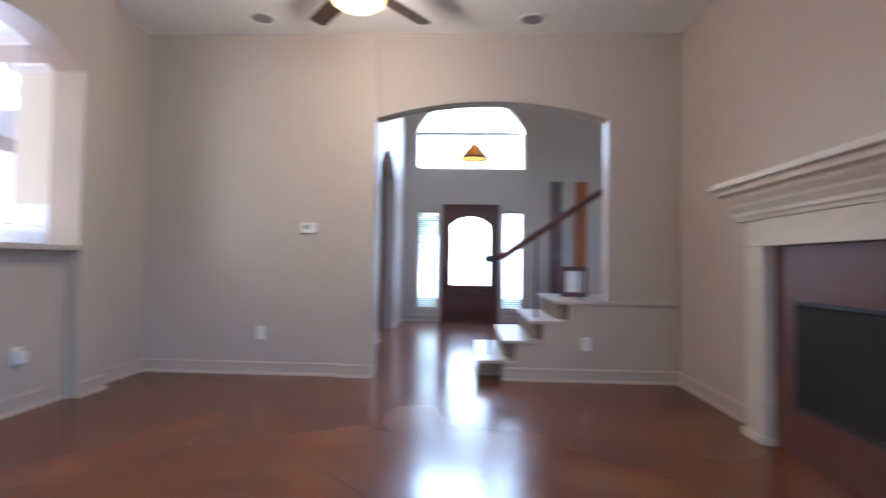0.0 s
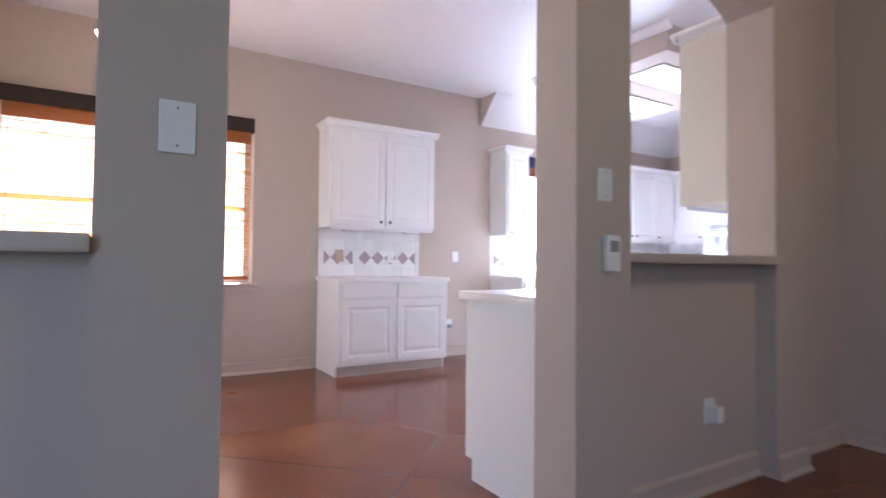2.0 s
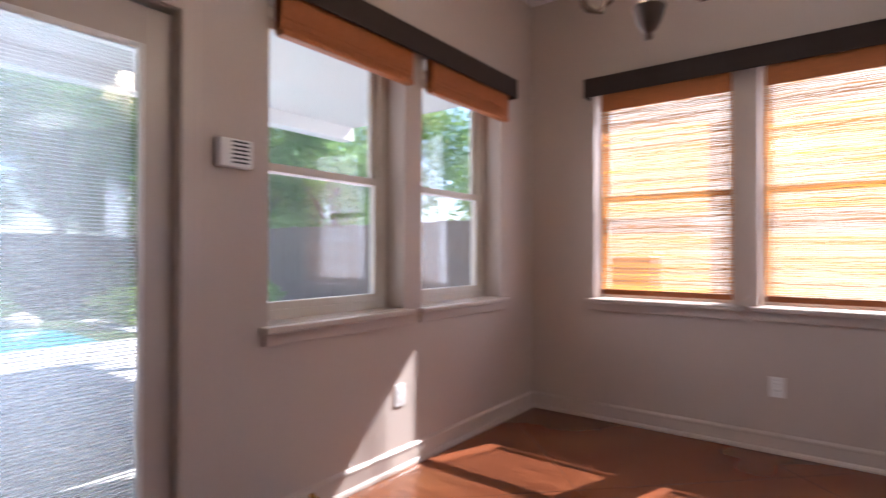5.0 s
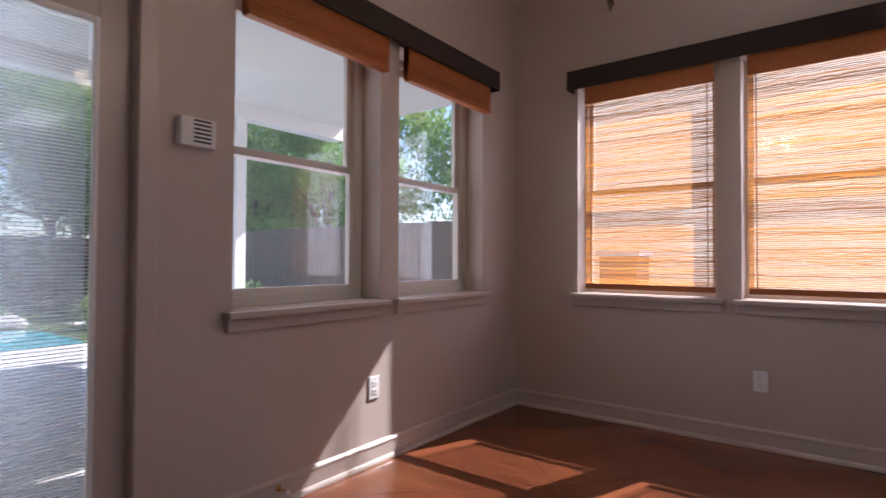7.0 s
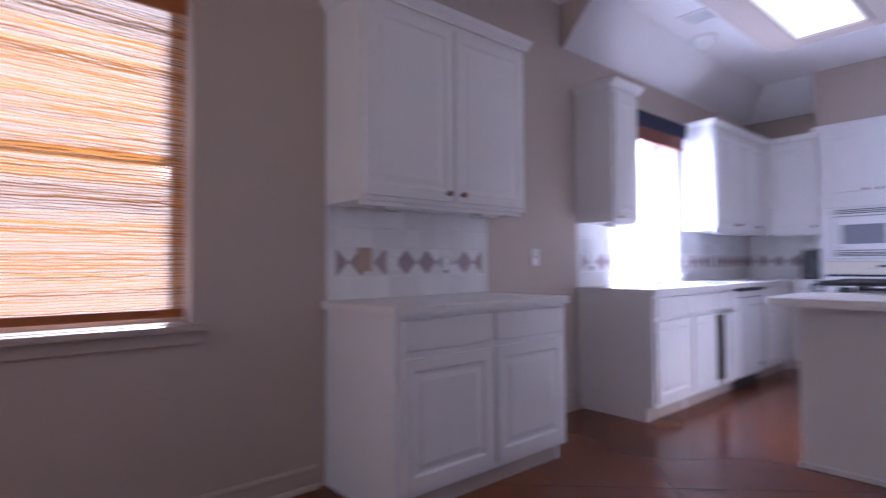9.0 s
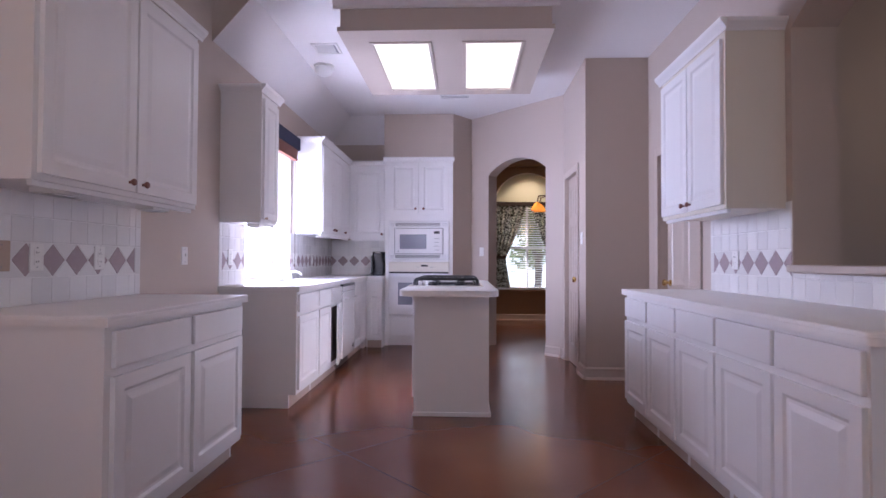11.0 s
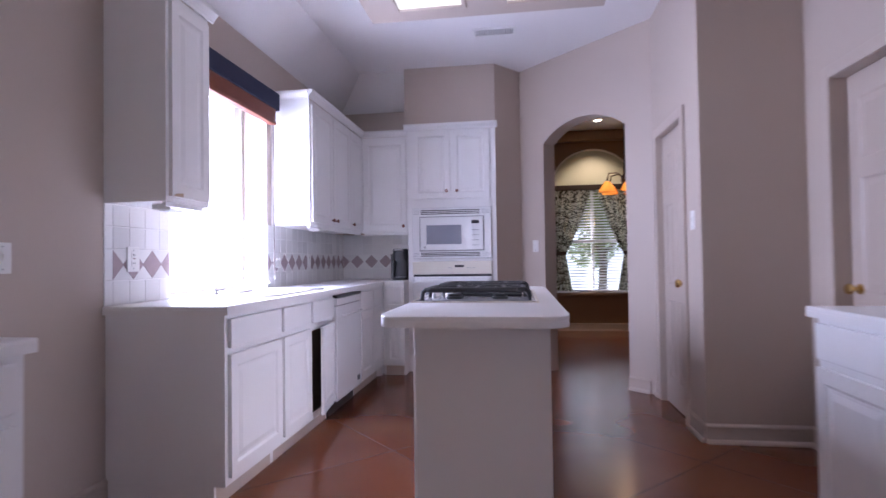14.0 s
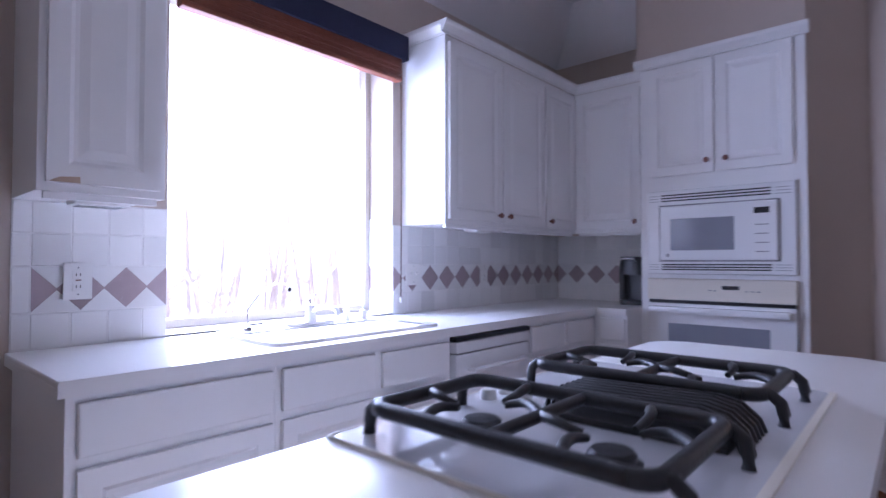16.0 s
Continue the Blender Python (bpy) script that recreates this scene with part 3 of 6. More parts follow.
# ---- windows ----
def double_hung(number, m, w, h, label, depth=0.19, t=0.045, s=0.038, screen=False):
    """A two-sash window set back in its opening; local x along the wall, y outwards, origin at the lower left inside corner."""
    ob = thing("window_%d" % number, m, label, "window", kind="structure")
    y0, y1 = depth - 0.05, depth + 0.03
    bm = box(0, t, y0, y1, 0, h)
    box(w - t, w, y0, y1, 0, h, bm=bm)
    box(t, w - t, y0, y1, h - t, h, bm=bm)
    box(t, w - t, y0, y1, 0, t, bm=bm)
    part("window_frame", bm, FRAME, ob)
    mid = h * 0.49
    for k, (z0, z1, y) in enumerate(((t, mid + 0.02, y0 + 0.005), (mid - 0.02, h - t, y0 + 0.035))):
        bm = box(t, t + s, y, y + 0.03, z0, z1, 0.004)
        box(w - t - s, w - t, y, y + 0.03, z0, z1, 0.004, bm)
        box(t + s, w - t - s, y, y + 0.03, z0, z0 + s, 0.004, bm)
        box(t + s, w - t - s, y, y + 0.03, z1 - s, z1, 0.004, bm)
        part("sash", bm, FRAME, ob, "almond vinyl sash")
        g = part("pane", box(t + s, w - t - s, y + 0.012, y + 0.018, z0 + s, z1 - s), GLASS, ob, "clear glass pane")
        g.visible_shadow = False
    # This sheet adds a slight pale haze to the porch windows.
    if screen:
        part("haze_screen", box(t, w - t, y1 - 0.006, y1 - 0.004, t, h - t), SCREEN, ob, "thin pale screen that adds slight haze").visible_shadow = False
    sill = box(-0.045, w + 0.045, -0.055, 0.0, -0.03, 0.0, 0.008)
    box(0.0, w, 0.0, depth - 0.05, -0.03, 0.002, bm=sill)
    box(-0.03, w + 0.03, -0.022, 0.0, -0.085, -0.03, 0.006, sill)
    part("window_sill", sill, TRIM, ob, "painted sill with a moulded apron")
    return ob


double_hung(1, pose(XW, 1.455, 0.85, 0, 0, 90), 0.88, 1.45, "double-hung almond vinyl window behind a woven shade", t=0.02, s=0.028)
double_hung(2, pose(XW, 2.47, 0.85, 0, 0, 90), 0.93, 1.45, "double-hung almond vinyl window behind a woven shade", t=0.02, s=0.028)
double_hung(3, pose(-4.33, SY, 0.86, 0, 0, 180), 0.86, 1.42, "double-hung almond vinyl window onto the porch", screen=True)
double_hung(4, pose(-5.34, SY, 0.86, 0, 0, 180), 0.86, 1.42, "double-hung almond vinyl window onto the porch", screen=True)

ob = thing("window_5", pose(XW, 6.65, 0.92, 0, 0, 90), "wide fixed kitchen window over the sink", "window", kind="structure")
bm = box(0, 0.035, 0.19, 0.25, 0, 1.43, 0.004)
box(1.135, 1.17, 0.19, 0.25, 0, 1.43, 0.004, bm)
box(0.035, 1.135, 0.19, 0.25, 1.39, 1.43, 0.004, bm)
box(0.035, 1.135, 0.19, 0.25, 0, 0.04, 0.004, bm)
part("window_frame", bm, FRAME, ob)
part("pane", box(0.035, 1.135, 0.215, 0.221, 0.04, 1.39), GLASS, ob, "clear glass pane").visible_shadow = False
part("window_sill", box(0.0, 1.17, 0.0, 0.19, -0.02, 0.003), COUNTER, ob, "white laminate sill level with the counter")


def reed_shade(m, w, drop, label):
    """A woven reed shade let down; local x along the wall, y outwards, z down from 0."""
    ob = thing("woven_shade", m, label, "window shade", "woven reed shades")
    rnd = random.Random(int(w * 1000 + drop * 77))
    bm, z = bmesh.new(), -0.10
    while z > -drop + 0.03:
        n, h = 16, [rnd.choice((0.0036, 0.0044, 0.0052, 0.0060)) * rnd.uniform(0.85, 1.15)]
        for k in range(n):
            h.append(min(0.0082, max(0.0026, h[-1] + rnd.uniform(-0.0013, 0.0013))))
        o = [rnd.uniform(-0.0030, 0.0030) for _ in range(n + 1)]
        y = 0.004 + rnd.uniform(-0.001, 0.001)
        lo = [bm.verts.new((w * k / n, y, z + o[k])) for k in range(n + 1)]
        hi = [bm.verts.new((w * k / n, y, z + o[k] + h[k])) for k in range(n + 1)]
        for k in range(n):
            bm.faces.new((lo[k], lo[k + 1], hi[k + 1], hi[k]))
        z -= rnd.uniform(0.0096, 0.0118)
    tagged(part("reeds", bm, REED, ob, "thin honey-brown woven reeds"), kind="stuff")
    part("valance_fold", box(0, w, -0.014, 0.0, -0.13, 0.0, 0.004), REEDDARK, ob, "doubled reed fold at the top")
    part("hem", box(0, w, -0.006, 0.012, -drop, -drop + 0.035, 0.004), REEDDARK, ob, "rolled reed hem bar")
    for x in (w * 0.05, w * 0.95):
        part("cord", box(x - 0.003, x + 0.003, -0.002, 0.002, -drop + 0.03, -0.10), REEDDARK, ob)
    return ob


def rolled_shade(m, w, h, label, mat=None):
    mat = mat or REEDDARK
    ob = thing("woven_shade", m, label, "window shade", "rolled reed shades")
    bm = bmesh.new()
    for k in range(4):
        box(0, w, -0.05 + 0.006 * k, 0.0, -h + 0.022 * (3 - k), -0.01 * k, 0.008, bm)
    part("stacked_folds", bm, mat, ob, "stacked reed folds")
    rnd, bm = random.Random(3), bmesh.new()
    z = -0.006
    while z > -h + 0.01:
        box(0.0, w, -0.0535, -0.051, z - 0.005, z, bm=bm)
        z -= rnd.uniform(0.0075, 0.010)
    tagged(part("reeds", bm, mat, ob), kind="stuff")
    part("hem", box(0.0, w, -0.058, -0.01, -h - 0.012, -h + 0.012, 0.006), mat, ob)
    return ob


def valance(m, w, material, label, h=0.13):
    ob = thing("valance", m, label, "valance", "fabric covered valances")
    part("face_board", box(0, w, -0.10, -0.085, 0, h, 0.004), material, ob)
    part("top_board", box(0, w, -0.085, 0.0, h - 0.015, h, 0.003), material, ob)
    part("end_board", box(0, 0.015, -0.085, 0, 0, h - 0.015, 0.003), material, ob)
    part("end_board", box(w - 0.015, w, -0.085, 0, 0, h - 0.015, 0.003), material, ob)
    return ob


valance(pose(XW, 1.415, 2.258, 0, 0, 90), 1.965, ESPRESSO, "dark brown fabric covered valance over the nook windows")
valance(pose(-4.27, SY, 2.245, 0, 0, 180), 2.00, ESPRESSO, "dark brown fabric covered valance over the porch windows")
valance(pose(XW, 6.53, 2.285, 0, 0, 90), 1.315, NAVY, "dark navy fabric covered valance over the sink window")
reed_shade(pose(XW + 0.035, 1.525, 2.285, 0, 0, 90), 0.81, 1.40, "honey-brown woven reed shade let down over a nook window")
reed_shade(pose(XW + 0.035, 2.51, 2.285, 0, 0, 90), 0.85, 1.40, "honey-brown woven reed shade let down over a nook window")
rolled_shade(pose(-4.34, SY + 0.02, 2.275, 0, 0, 180), 0.84, 0.19, "honey-brown reed shade rolled up under the valance")
rolled_shade(pose(-5.35, SY + 0.02, 2.275, 0, 0, 180), 0.84, 0.19, "honey-brown reed shade rolled up under the valance")
rolled_shade(pose(XW + 0.03, 6.66, 2.30, 0, 0, 90), 1.15, 0.12, "red-brown reed shade rolled up under the navy valance", REEDRED)

ob = thing("shade_cord", pose(XW + 0.05, 7.83, 0.98), "thin beaded pull cord of the sink window shade", "cord")
part("cord", tube([(0, 0, 1.28), (0.004, 0.004, 0.9), (0, 0.008, 0.45), (0.006, 0.0, 0.03)], 0.0028, 6), BRONZE, ob)
part("tassel", lathe([(0.0, 0.0), (0.007, 0.006), (0.006, 0.03), (0.0, 0.035)], 10, at=(0.006, 0, 0)), PLASTIC, ob)


# ---- doors ----
def casing(ob, w, h, t=0.07, d=0.018):
    bm = box(-t, 0, -d, 0, 0, h + t, 0.005)
    box(w, w + t, -d, 0, 0, h + t, 0.005, bm)
    box(0, w, -d, 0, h, h + t, 0.005, bm)
    part("door_casing", bm, TRIM, ob, "beige painted casing")


def panel_grid(bm, w, h, panels, y=0.0, deep=0.008):
    """Recessed and raised panels cut in relief on the front face of a door leaf."""
    for x0, x1, z0, z1 in panels:
        rings = [(0.0, 0.0), (0.012, deep), (0.024, deep), (0.05, deep * 0.25)]
        prev = None
        for ins, dep in rings:
            q = [bm.verts.new((x, y + dep, z)) for x, z in ((x0 + ins, z0 + ins), (x1 - ins, z0 + ins), (x1 - ins, z1 - ins), (x0 + ins, z1 - ins))]
            if prev:
                for k in range(4):
                    bm.faces.new((prev[k], prev[(k + 1) % 4], q[(k + 1) % 4], q[k]))
            prev = q
        bm.faces.new(prev)


def leaf_bm(w, h, panels, t=0.035):
    """A door leaf with its front at y = 0 and the panels let into it."""
    bm = bmesh.new()
    xs = sorted({0, w, *[q for p in panels for q in p[:2]]})
    zs = sorted({0, h, *[q for p in panels for q in p[2:]]})
    for a, c in zip(xs, xs[1:]):
        for e, f in zip(zs, zs[1:]):
            if not any(p[0] <= (a + c) / 2 <= p[1] and p[2] <= (e + f) / 2 <= p[3] for p in panels):
                bm.faces.new([bm.verts.new(v) for v in ((a, 0, e), (c, 0, e), (c, 0, f), (a, 0, f))])
    panel_grid(bm, w, h, panels)
    bmesh.ops.remove_doubles(bm, verts=bm.verts, dist=1e-5)
    for quad in (((0, 0, 0), (0, t, 0), (0, t, h), (0, 0, h)), ((w, 0, 0), (w, 0, h), (w, t, h), (w, t, 0)), ((0, 0, h), (0, t, h), (w, t, h), (w, 0, h)), ((0, 0, 0), (w, 0, 0), (w, t, 0), (0, t, 0)), ((0, t, 0), (w, t, 0), (w, t, h), (0, t, h))):
        bm.faces.new([bm.verts.new(v) for v in quad])
    bmesh.ops.remove_doubles(bm, verts=bm.verts, dist=1e-5)
    return bm


def knob_lever(ob, x, z, material=BRASS, y=0.0):
    k = lathe([(0.028, 0), (0.028, 0.006), (0.012, 0.012), (0.012, 0.03), (0.026, 0.042), (0.030, 0.055), (0.024, 0.068), (0.0, 0.072)], 16)
    part("door_knob", moved(k, Matrix.Translation((x, y, z)) @ Matrix.Rotation(radians(90), 4, "X")), material, ob, "brass door knob", 40)


def room_door(number, m, w, h, label, knob_x, deep=0.03):
    ob = thing("door_%d" % number, m, label, "door", kind="structure")
    casing(ob, w, h)
    half = w / 2
    panels = []
    for z0, z1 in ((0.20, 0.78), (0.90, 1.50), (1.60, h - 0.14)):
        panels += [(0.09, half - 0.04, z0, z1), (half + 0.04, w - 0.09, z0, z1)]
    part("door_leaf", moved(leaf_bm(w - 0.006, h - 0.012, panels), Matrix.Translation((0.003, deep, 0.008))), TRIM, ob, "six-panel beige painted leaf")
    knob_lever(ob, knob_x, 0.93, y=deep)
    return ob


room_door(1, pose(-3.66, 8.30, 0, 0, 0, -90), 0.62, 2.04, "closed narrow beige painted six-panel pantry door", 0.55)
room_door(2, pose(XM, 7.06, 0, 0, 0, -90), 0.80, 2.06, "closed beige painted six-panel utility door", 0.07, 0.072)

DW = 0.76
ob = thing("door_3", pose(-3.19, SY, 0, 0, 0, 180), "beige patio door with a full glass pane and enclosed blinds", "door", kind="structure")
casing(ob, DW, 2.05)
bm = box(0, 0.135, 0.04, 0.085, 0.01, 2.04, 0.004)
box(DW - 0.11, DW, 0.04, 0.085, 0.01, 2.04, 0.004, bm)
box(0.135, DW - 0.11, 0.04, 0.085, 0.01, 0.22, 0.004, bm)
box(0.135, DW - 0.11, 0.04, 0.085, 1.90, 2.04, 0.004, bm)
part("door_leaf", bm, TRIM, ob, "beige painted door stiles and rails")
bm = box(0.135, 0.155, 0.022, 0.04, 0.22, 1.90, 0.006)
box(DW - 0.13, DW - 0.11, 0.022, 0.04, 0.22, 1.90, 0.006, bm)
box(0.155, DW - 0.13, 0.022, 0.04, 0.22, 0.245, 0.006, bm)
box(0.155, DW - 0.13, 0.022, 0.04, 1.875, 1.90, 0.006, bm)
part("glazing_bead", bm, PLASTIC, ob, "white moulded glass frame")
part("pane", box(0.155, DW - 0.13, 0.045, 0.049, 0.245, 1.875), GLASS, ob, "clear glass pane").visible_shadow = False
# The outer pane carries added haze that whitens the garden view.
part("outer_pane", box(0.155, DW - 0.13, 0.070, 0.072, 0.245, 1.875), HAZY, ob, "outer pane with pale haze added").visible_shadow = False
bm, z = bmesh.new(), 0.26
while z < 1.87:
    v = [bm.verts.new(p) for p in ((0.16, 0.056, z), (DW - 0.11, 0.056, z), (DW - 0.11, 0.0605, z + 0.0026), (0.16, 0.0605, z + 0.0026))]
    bm.faces.new(v)
    z += 0.0125
tagged(part("blind_slats", bm, BLIND, ob, "thin white blind slats between the panes"), kind="stuff")
for z in (0.25, 1.05, 1.82):
    bm = box(DW - 0.002, DW + 0.008, 0.012, 0.040, z - 0.045, z + 0.045, 0.002)
    cyl((DW + 0.004, 0.012, z - 0.05), 0.007, 0.10, seg=10, bm=bm)
    part("hinge", bm, TRIM, ob, "painted hinge")
knob_lever(ob, 0.065, 0.93, y=0.04)
k = lathe([(0.027, 0), (0.027, 0.012), (0.018, 0.018), (0.0, 0.019)], 16)
part("deadbolt", moved(k, Matrix.Translation((0.065, 0.04, 1.10)) @ Matrix.Rotation(radians(90), 4, "X")), BRASS, ob, "brass deadbolt", 40)


# ---- cabinets ----
def front_panel(w, h, t=0.019):
    f = 0.052 if min(w, h) > 0.22 else 0.03
    return moved(leaf_bm(w, h, [(f, w - f, f, h - f)], t), Matrix.Translation((0, -t, 0)))


def slab(w, h, t=0.019):
    return box(0, w, -t, 0, 0, h, 0.006)


def knob(parent, x, z, y=-0.019):
    k = lathe([(0.007, 0), (0.006, 0.010), (0.014, 0.016), (0.0165, 0.022), (0.013, 0.029), (0.0, 0.031)], 14)
    part("knob", moved(k, Matrix.Translation((x, y, z)) @ Matrix.Rotation(radians(90), 4, "X")), KNOB, parent, "round rose-brown knob", 40)


def base_cabinet(m, w, fronts, label, depth=0.60, left_end=False, group="white base cabinets", toe=0.07):
    """fronts: (x0, x1, kind) with kind 'dd' drawer over door, 'd' door alone, 'n' nothing."""
    ob = thing("base_cabinet", m, label, "cabinet", group)
    part("body", box(0, w, 0, depth, 0.10, 0.875, 0.002), WHITE, ob)
    part("toe_kick", box(0.018, w - 0.018, toe - 0.014, toe, 0, 0.10), TRIM, ob, "beige painted toe kick")
    for x0 in (0.0, w - 0.018):
        part("end_panel", box(x0, x0 + 0.018, toe - 0.014, depth, 0, 0.10), WHITE, ob)
    for x0, x1, kind in fronts:
        if kind == "dd":
            part("drawer_front", moved(slab(x1 - x0, 0.135), Matrix.Translation((x0, 0, 0.72))), WHITE, ob)
            part("door", moved(front_panel(x1 - x0, 0.555), Matrix.Translation((x0, 0, 0.135))), WHITE, ob)
        elif kind == "d":
            part("door", moved(front_panel(x1 - x0, 0.72), Matrix.Translation((x0, 0, 0.135))), WHITE, ob)
    return ob


CROWN = [(0.0, 0.0), (0.006, 0.0), (0.008, 0.012), (0.020, 0.026), (0.034, 0.040), (0.038, 0.052), (0.038, 0.062), (0.0, 0.062)]


def upper_cabinet(m, w, doors, label, h=0.985, depth=0.32, crown_left=True, crown_right=True, side=None):
    """A wall cabinet with its lower left front corner at the origin; doors: (x0, x1, knob x or None)."""
    ob = thing("wall_cabinet", m, label, "cabinet", "white wall cabinets")
    part("body", box(0, w, 0, depth, 0, h, 0.002), side or WHITE, ob)
    for x0, x1, kx in doors:
        d = part("door", moved(front_panel(x1 - x0, h - 0.06), Matrix.Translation((x0, 0, 0.025))), WHITE, ob)
        if kx is not None:
            knob(d, kx, 0.065)
    bm = moved(profile_run(CROWN, w + (0.038 if crown_left else 0) + (0.038 if crown_right else 0)), Matrix.Translation((-0.038 if crown_left else 0, -0.005, h)))
    if crown_left:
        part("crown_return", moved(profile_run(CROWN, depth), pose(0, depth, h, 0, 0, -90)), WHITE, ob)
    if crown_right:
        part("crown_return", moved(profile_run(CROWN, depth), pose(w, 0, h, 0, 0, 90)), WHITE, ob)
    part("crown_moulding", bm, WHITE, ob)
    part("light_rail", box(0.02, w - 0.02, 0.015, 0.033, -0.02, 0), WHITE, ob)
    return ob


def rounded(x0, x1, y0, y1, r, corners="1111", n=8):
    pts = []
    for (cx, cy, a0), on in zip(((x1 - r, y0 + r, -90), (x1 - r, y1 - r, 0), (x0 + r, y1 - r, 90), (x0 + r, y0 + r, 180)), corners):
        if on == "1":
            pts += [(cx + r * math.cos(radians(a0 + 90 * k / n)), cy + r * math.sin(radians(a0 + 90 * k / n))) for k in range(n + 1)]
        else:
            pts.append((cx + r * (1 if a0 in (-90, 0) else -1), cy + r * (-1 if a0 in (-90, 180) else 1)))
    return pts


def countertop(name_label, outline, z=0.875, t=0.040):
    ob = thing("countertop", pose(0, 0, 0), name_label, "countertop", "white laminate countertops")
    part("top", prism(outline, z + t - 0.016, z + t, bevel=0.006), COUNTER, ob, "white laminate surface", 40)
    part("edge_band", prism(outline, z, z + t - 0.016, bevel=0.003), COUNTER, ob, "white laminate edge band", 40)
    return ob


# hutch against the nook wall
HM = pose(-6.07, 4.035, 0, 0, 0, 90)
base_cabinet(HM, 1.165, [(0.035, 0.565, "dd"), (0.60, 1.13, "dd")], "white painted two-door base cabinet with drawers under the hutch")
countertop("white laminate countertop with a rounded edge on the hutch", [(XW, 4.015), (-6.045, 4.015), (-6.045, 5.218), (XW, 5.218)])
upper_cabinet(pose(-6.35, 4.035, 1.40, 0, 0, 90), 1.165, [(0.025, 0.575, 0.53), (0.592, 1.14, 0.63)], "white painted two-door wall cabinet with crown moulding over the hutch")
# sink run
SM = -6.07
base_cabinet(pose(SM, 6.19, 0, 0, 0, 90), 0.565, [(0.025, 0.55, "dd")], "white painted base cabinet at the end of the sink counter")
ob = base_cabinet(pose(SM, 6.755, 0, 0, 0, 90), 0.85, [(0.02, 0.41, "dd")], "white painted sink base cabinet with one door ajar")
part("drawer_front", moved(slab(0.385, 0.135), Matrix.Translation((0.445, 0, 0.72))), WHITE, ob)
# Flat dark sheet paints the shade that shows past the ajar door.
part("inside", box(0.455, 0.82, -0.002, 0.001, 0.15, 0.67), BRONZE, ob, "dark sheet in place of the shaded cabinet interior")
part("door", moved(front_panel(0.385, 0.555), Matrix.Translation((0.83, -0.002, 0.135)) @ Matrix.Rotation(radians(9), 4, "Z") @ Matrix.Translation((-0.385, 0, 0))), WHITE, ob, "white panel door standing ajar")
base_cabinet(pose(SM, 8.225, 0, 0, 0, 90), 0.76, [(0.02, 0.37, "dd"), (0.39, 0.74, "dd")], "white painted base cabinet beside the dishwasher")
base_cabinet(pose(-6.068, 9.00, 0, 0, 0, 0), 0.212, [(0.04, 0.20, "dd")], "narrow white painted corner base cabinet", depth=0.58)
solo("corner_filler", box(XW, SM - 0.02, 8.985, 9.59, 0.0, 0.875), WHITE, "white painted blind corner cabinet box", "cabinet")
countertop("white laminate countertop along the sink and into the corner", [(XW, 6.17), (-6.045, 6.17), (-6.045, 8.975), (-5.855, 8.975), (-5.855, NY), (XW, NY)])
ob = upper_cabinet(pose(-6.35, 6.18, 1.40, 0, 0, 90), 0.34, [(0.02, 0.32, None)], "narrow white painted wall cabinet beside the sink window")
part("chipped_corner", prism([(0.025, 0.026), (0.10, 0.026), (0.10, 0.045), (0.05, 0.040)], 0.019, 0.0205), TAN, ob, "bare brown chipped veneer").matrix_basis = pose(0, 0, 0, 90)
upper_cabinet(pose(-6.35, 7.89, 1.40, 0, 0, 90), 1.40, [(0.02, 0.485, 0.445), (0.50, 0.96, 0.54), (0.975, 1.375, 1.015)], "white painted three-door wall cabinet beside the sink window", crown_right=False)
upper_cabinet(pose(-6.35, 9.29, 1.40, 0, 0, 0), 0.49, [(0.02, 0.47, 0.44)], "white painted corner wall cabinet next to the ovens", depth=0.31, crown_left=False, crown_right=False)
# tall oven cabinet
ob = thing("oven_cabinet", pose(-5.855, 9.225, 0), "tall white painted cabinet that holds microwave and oven", "cabinet")
part("side_panel", box(0, 0.045, 0, 0.37, 0.0, 2.42), WHITE, ob)
part("side_panel", box(0.845, 0.89, 0, 0.37, 0.0, 2.42), WHITE, ob)
part("upper_box", box(0.045, 0.845, 0, 0.37, 1.64, 2.42), WHITE, ob)
part("rail", box(0.045, 0.845, 0.0, 0.37, 1.10, 1.125), WHITE, ob)
part("lower_box", box(0.045, 0.845, 0.0, 0.37, 0.08, 0.40), WHITE, ob)
part("toe_kick", box(0.045, 0.845, 0.06, 0.07, 0.0, 0.08), WHITE, ob)
for x0, kx in ((0.06, 0.34), (0.455, 0.05)):
    d = part("door", moved(front_panel(0.375, 0.68), Matrix.Translation((x0, 0, 1.73))), WHITE, ob)
    knob(d, x0 + kx, 1.80)
part("drawer_front", moved(slab(0.75, 0.22), Matrix.Translation((0.07, 0, 0.13))), WHITE, ob)
part("crown_moulding", moved(profile_run(CROWN, 0.94), Matrix.Translation((-0.03, -0.003, 2.42))), WHITE, ob)
# right-hand run below the pass-through
RM = pose(-3.63, 6.14, 0, 0, 0, -90)
for k in range(5):
    base_cabinet(RM @ pose(0.468 * k, 0, 0), 0.468, [(0.012, 0.456, "dd")], "white painted base cabinet with a drawer below the pass-through", depth=0.56)
countertop("long white laminate countertop below the pass-through", rounded(-3.66, XM, 3.755, 6.165, 0.03, "0001"))
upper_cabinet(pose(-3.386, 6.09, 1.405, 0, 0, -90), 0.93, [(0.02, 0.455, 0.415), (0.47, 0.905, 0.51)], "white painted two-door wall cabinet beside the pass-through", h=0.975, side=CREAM)
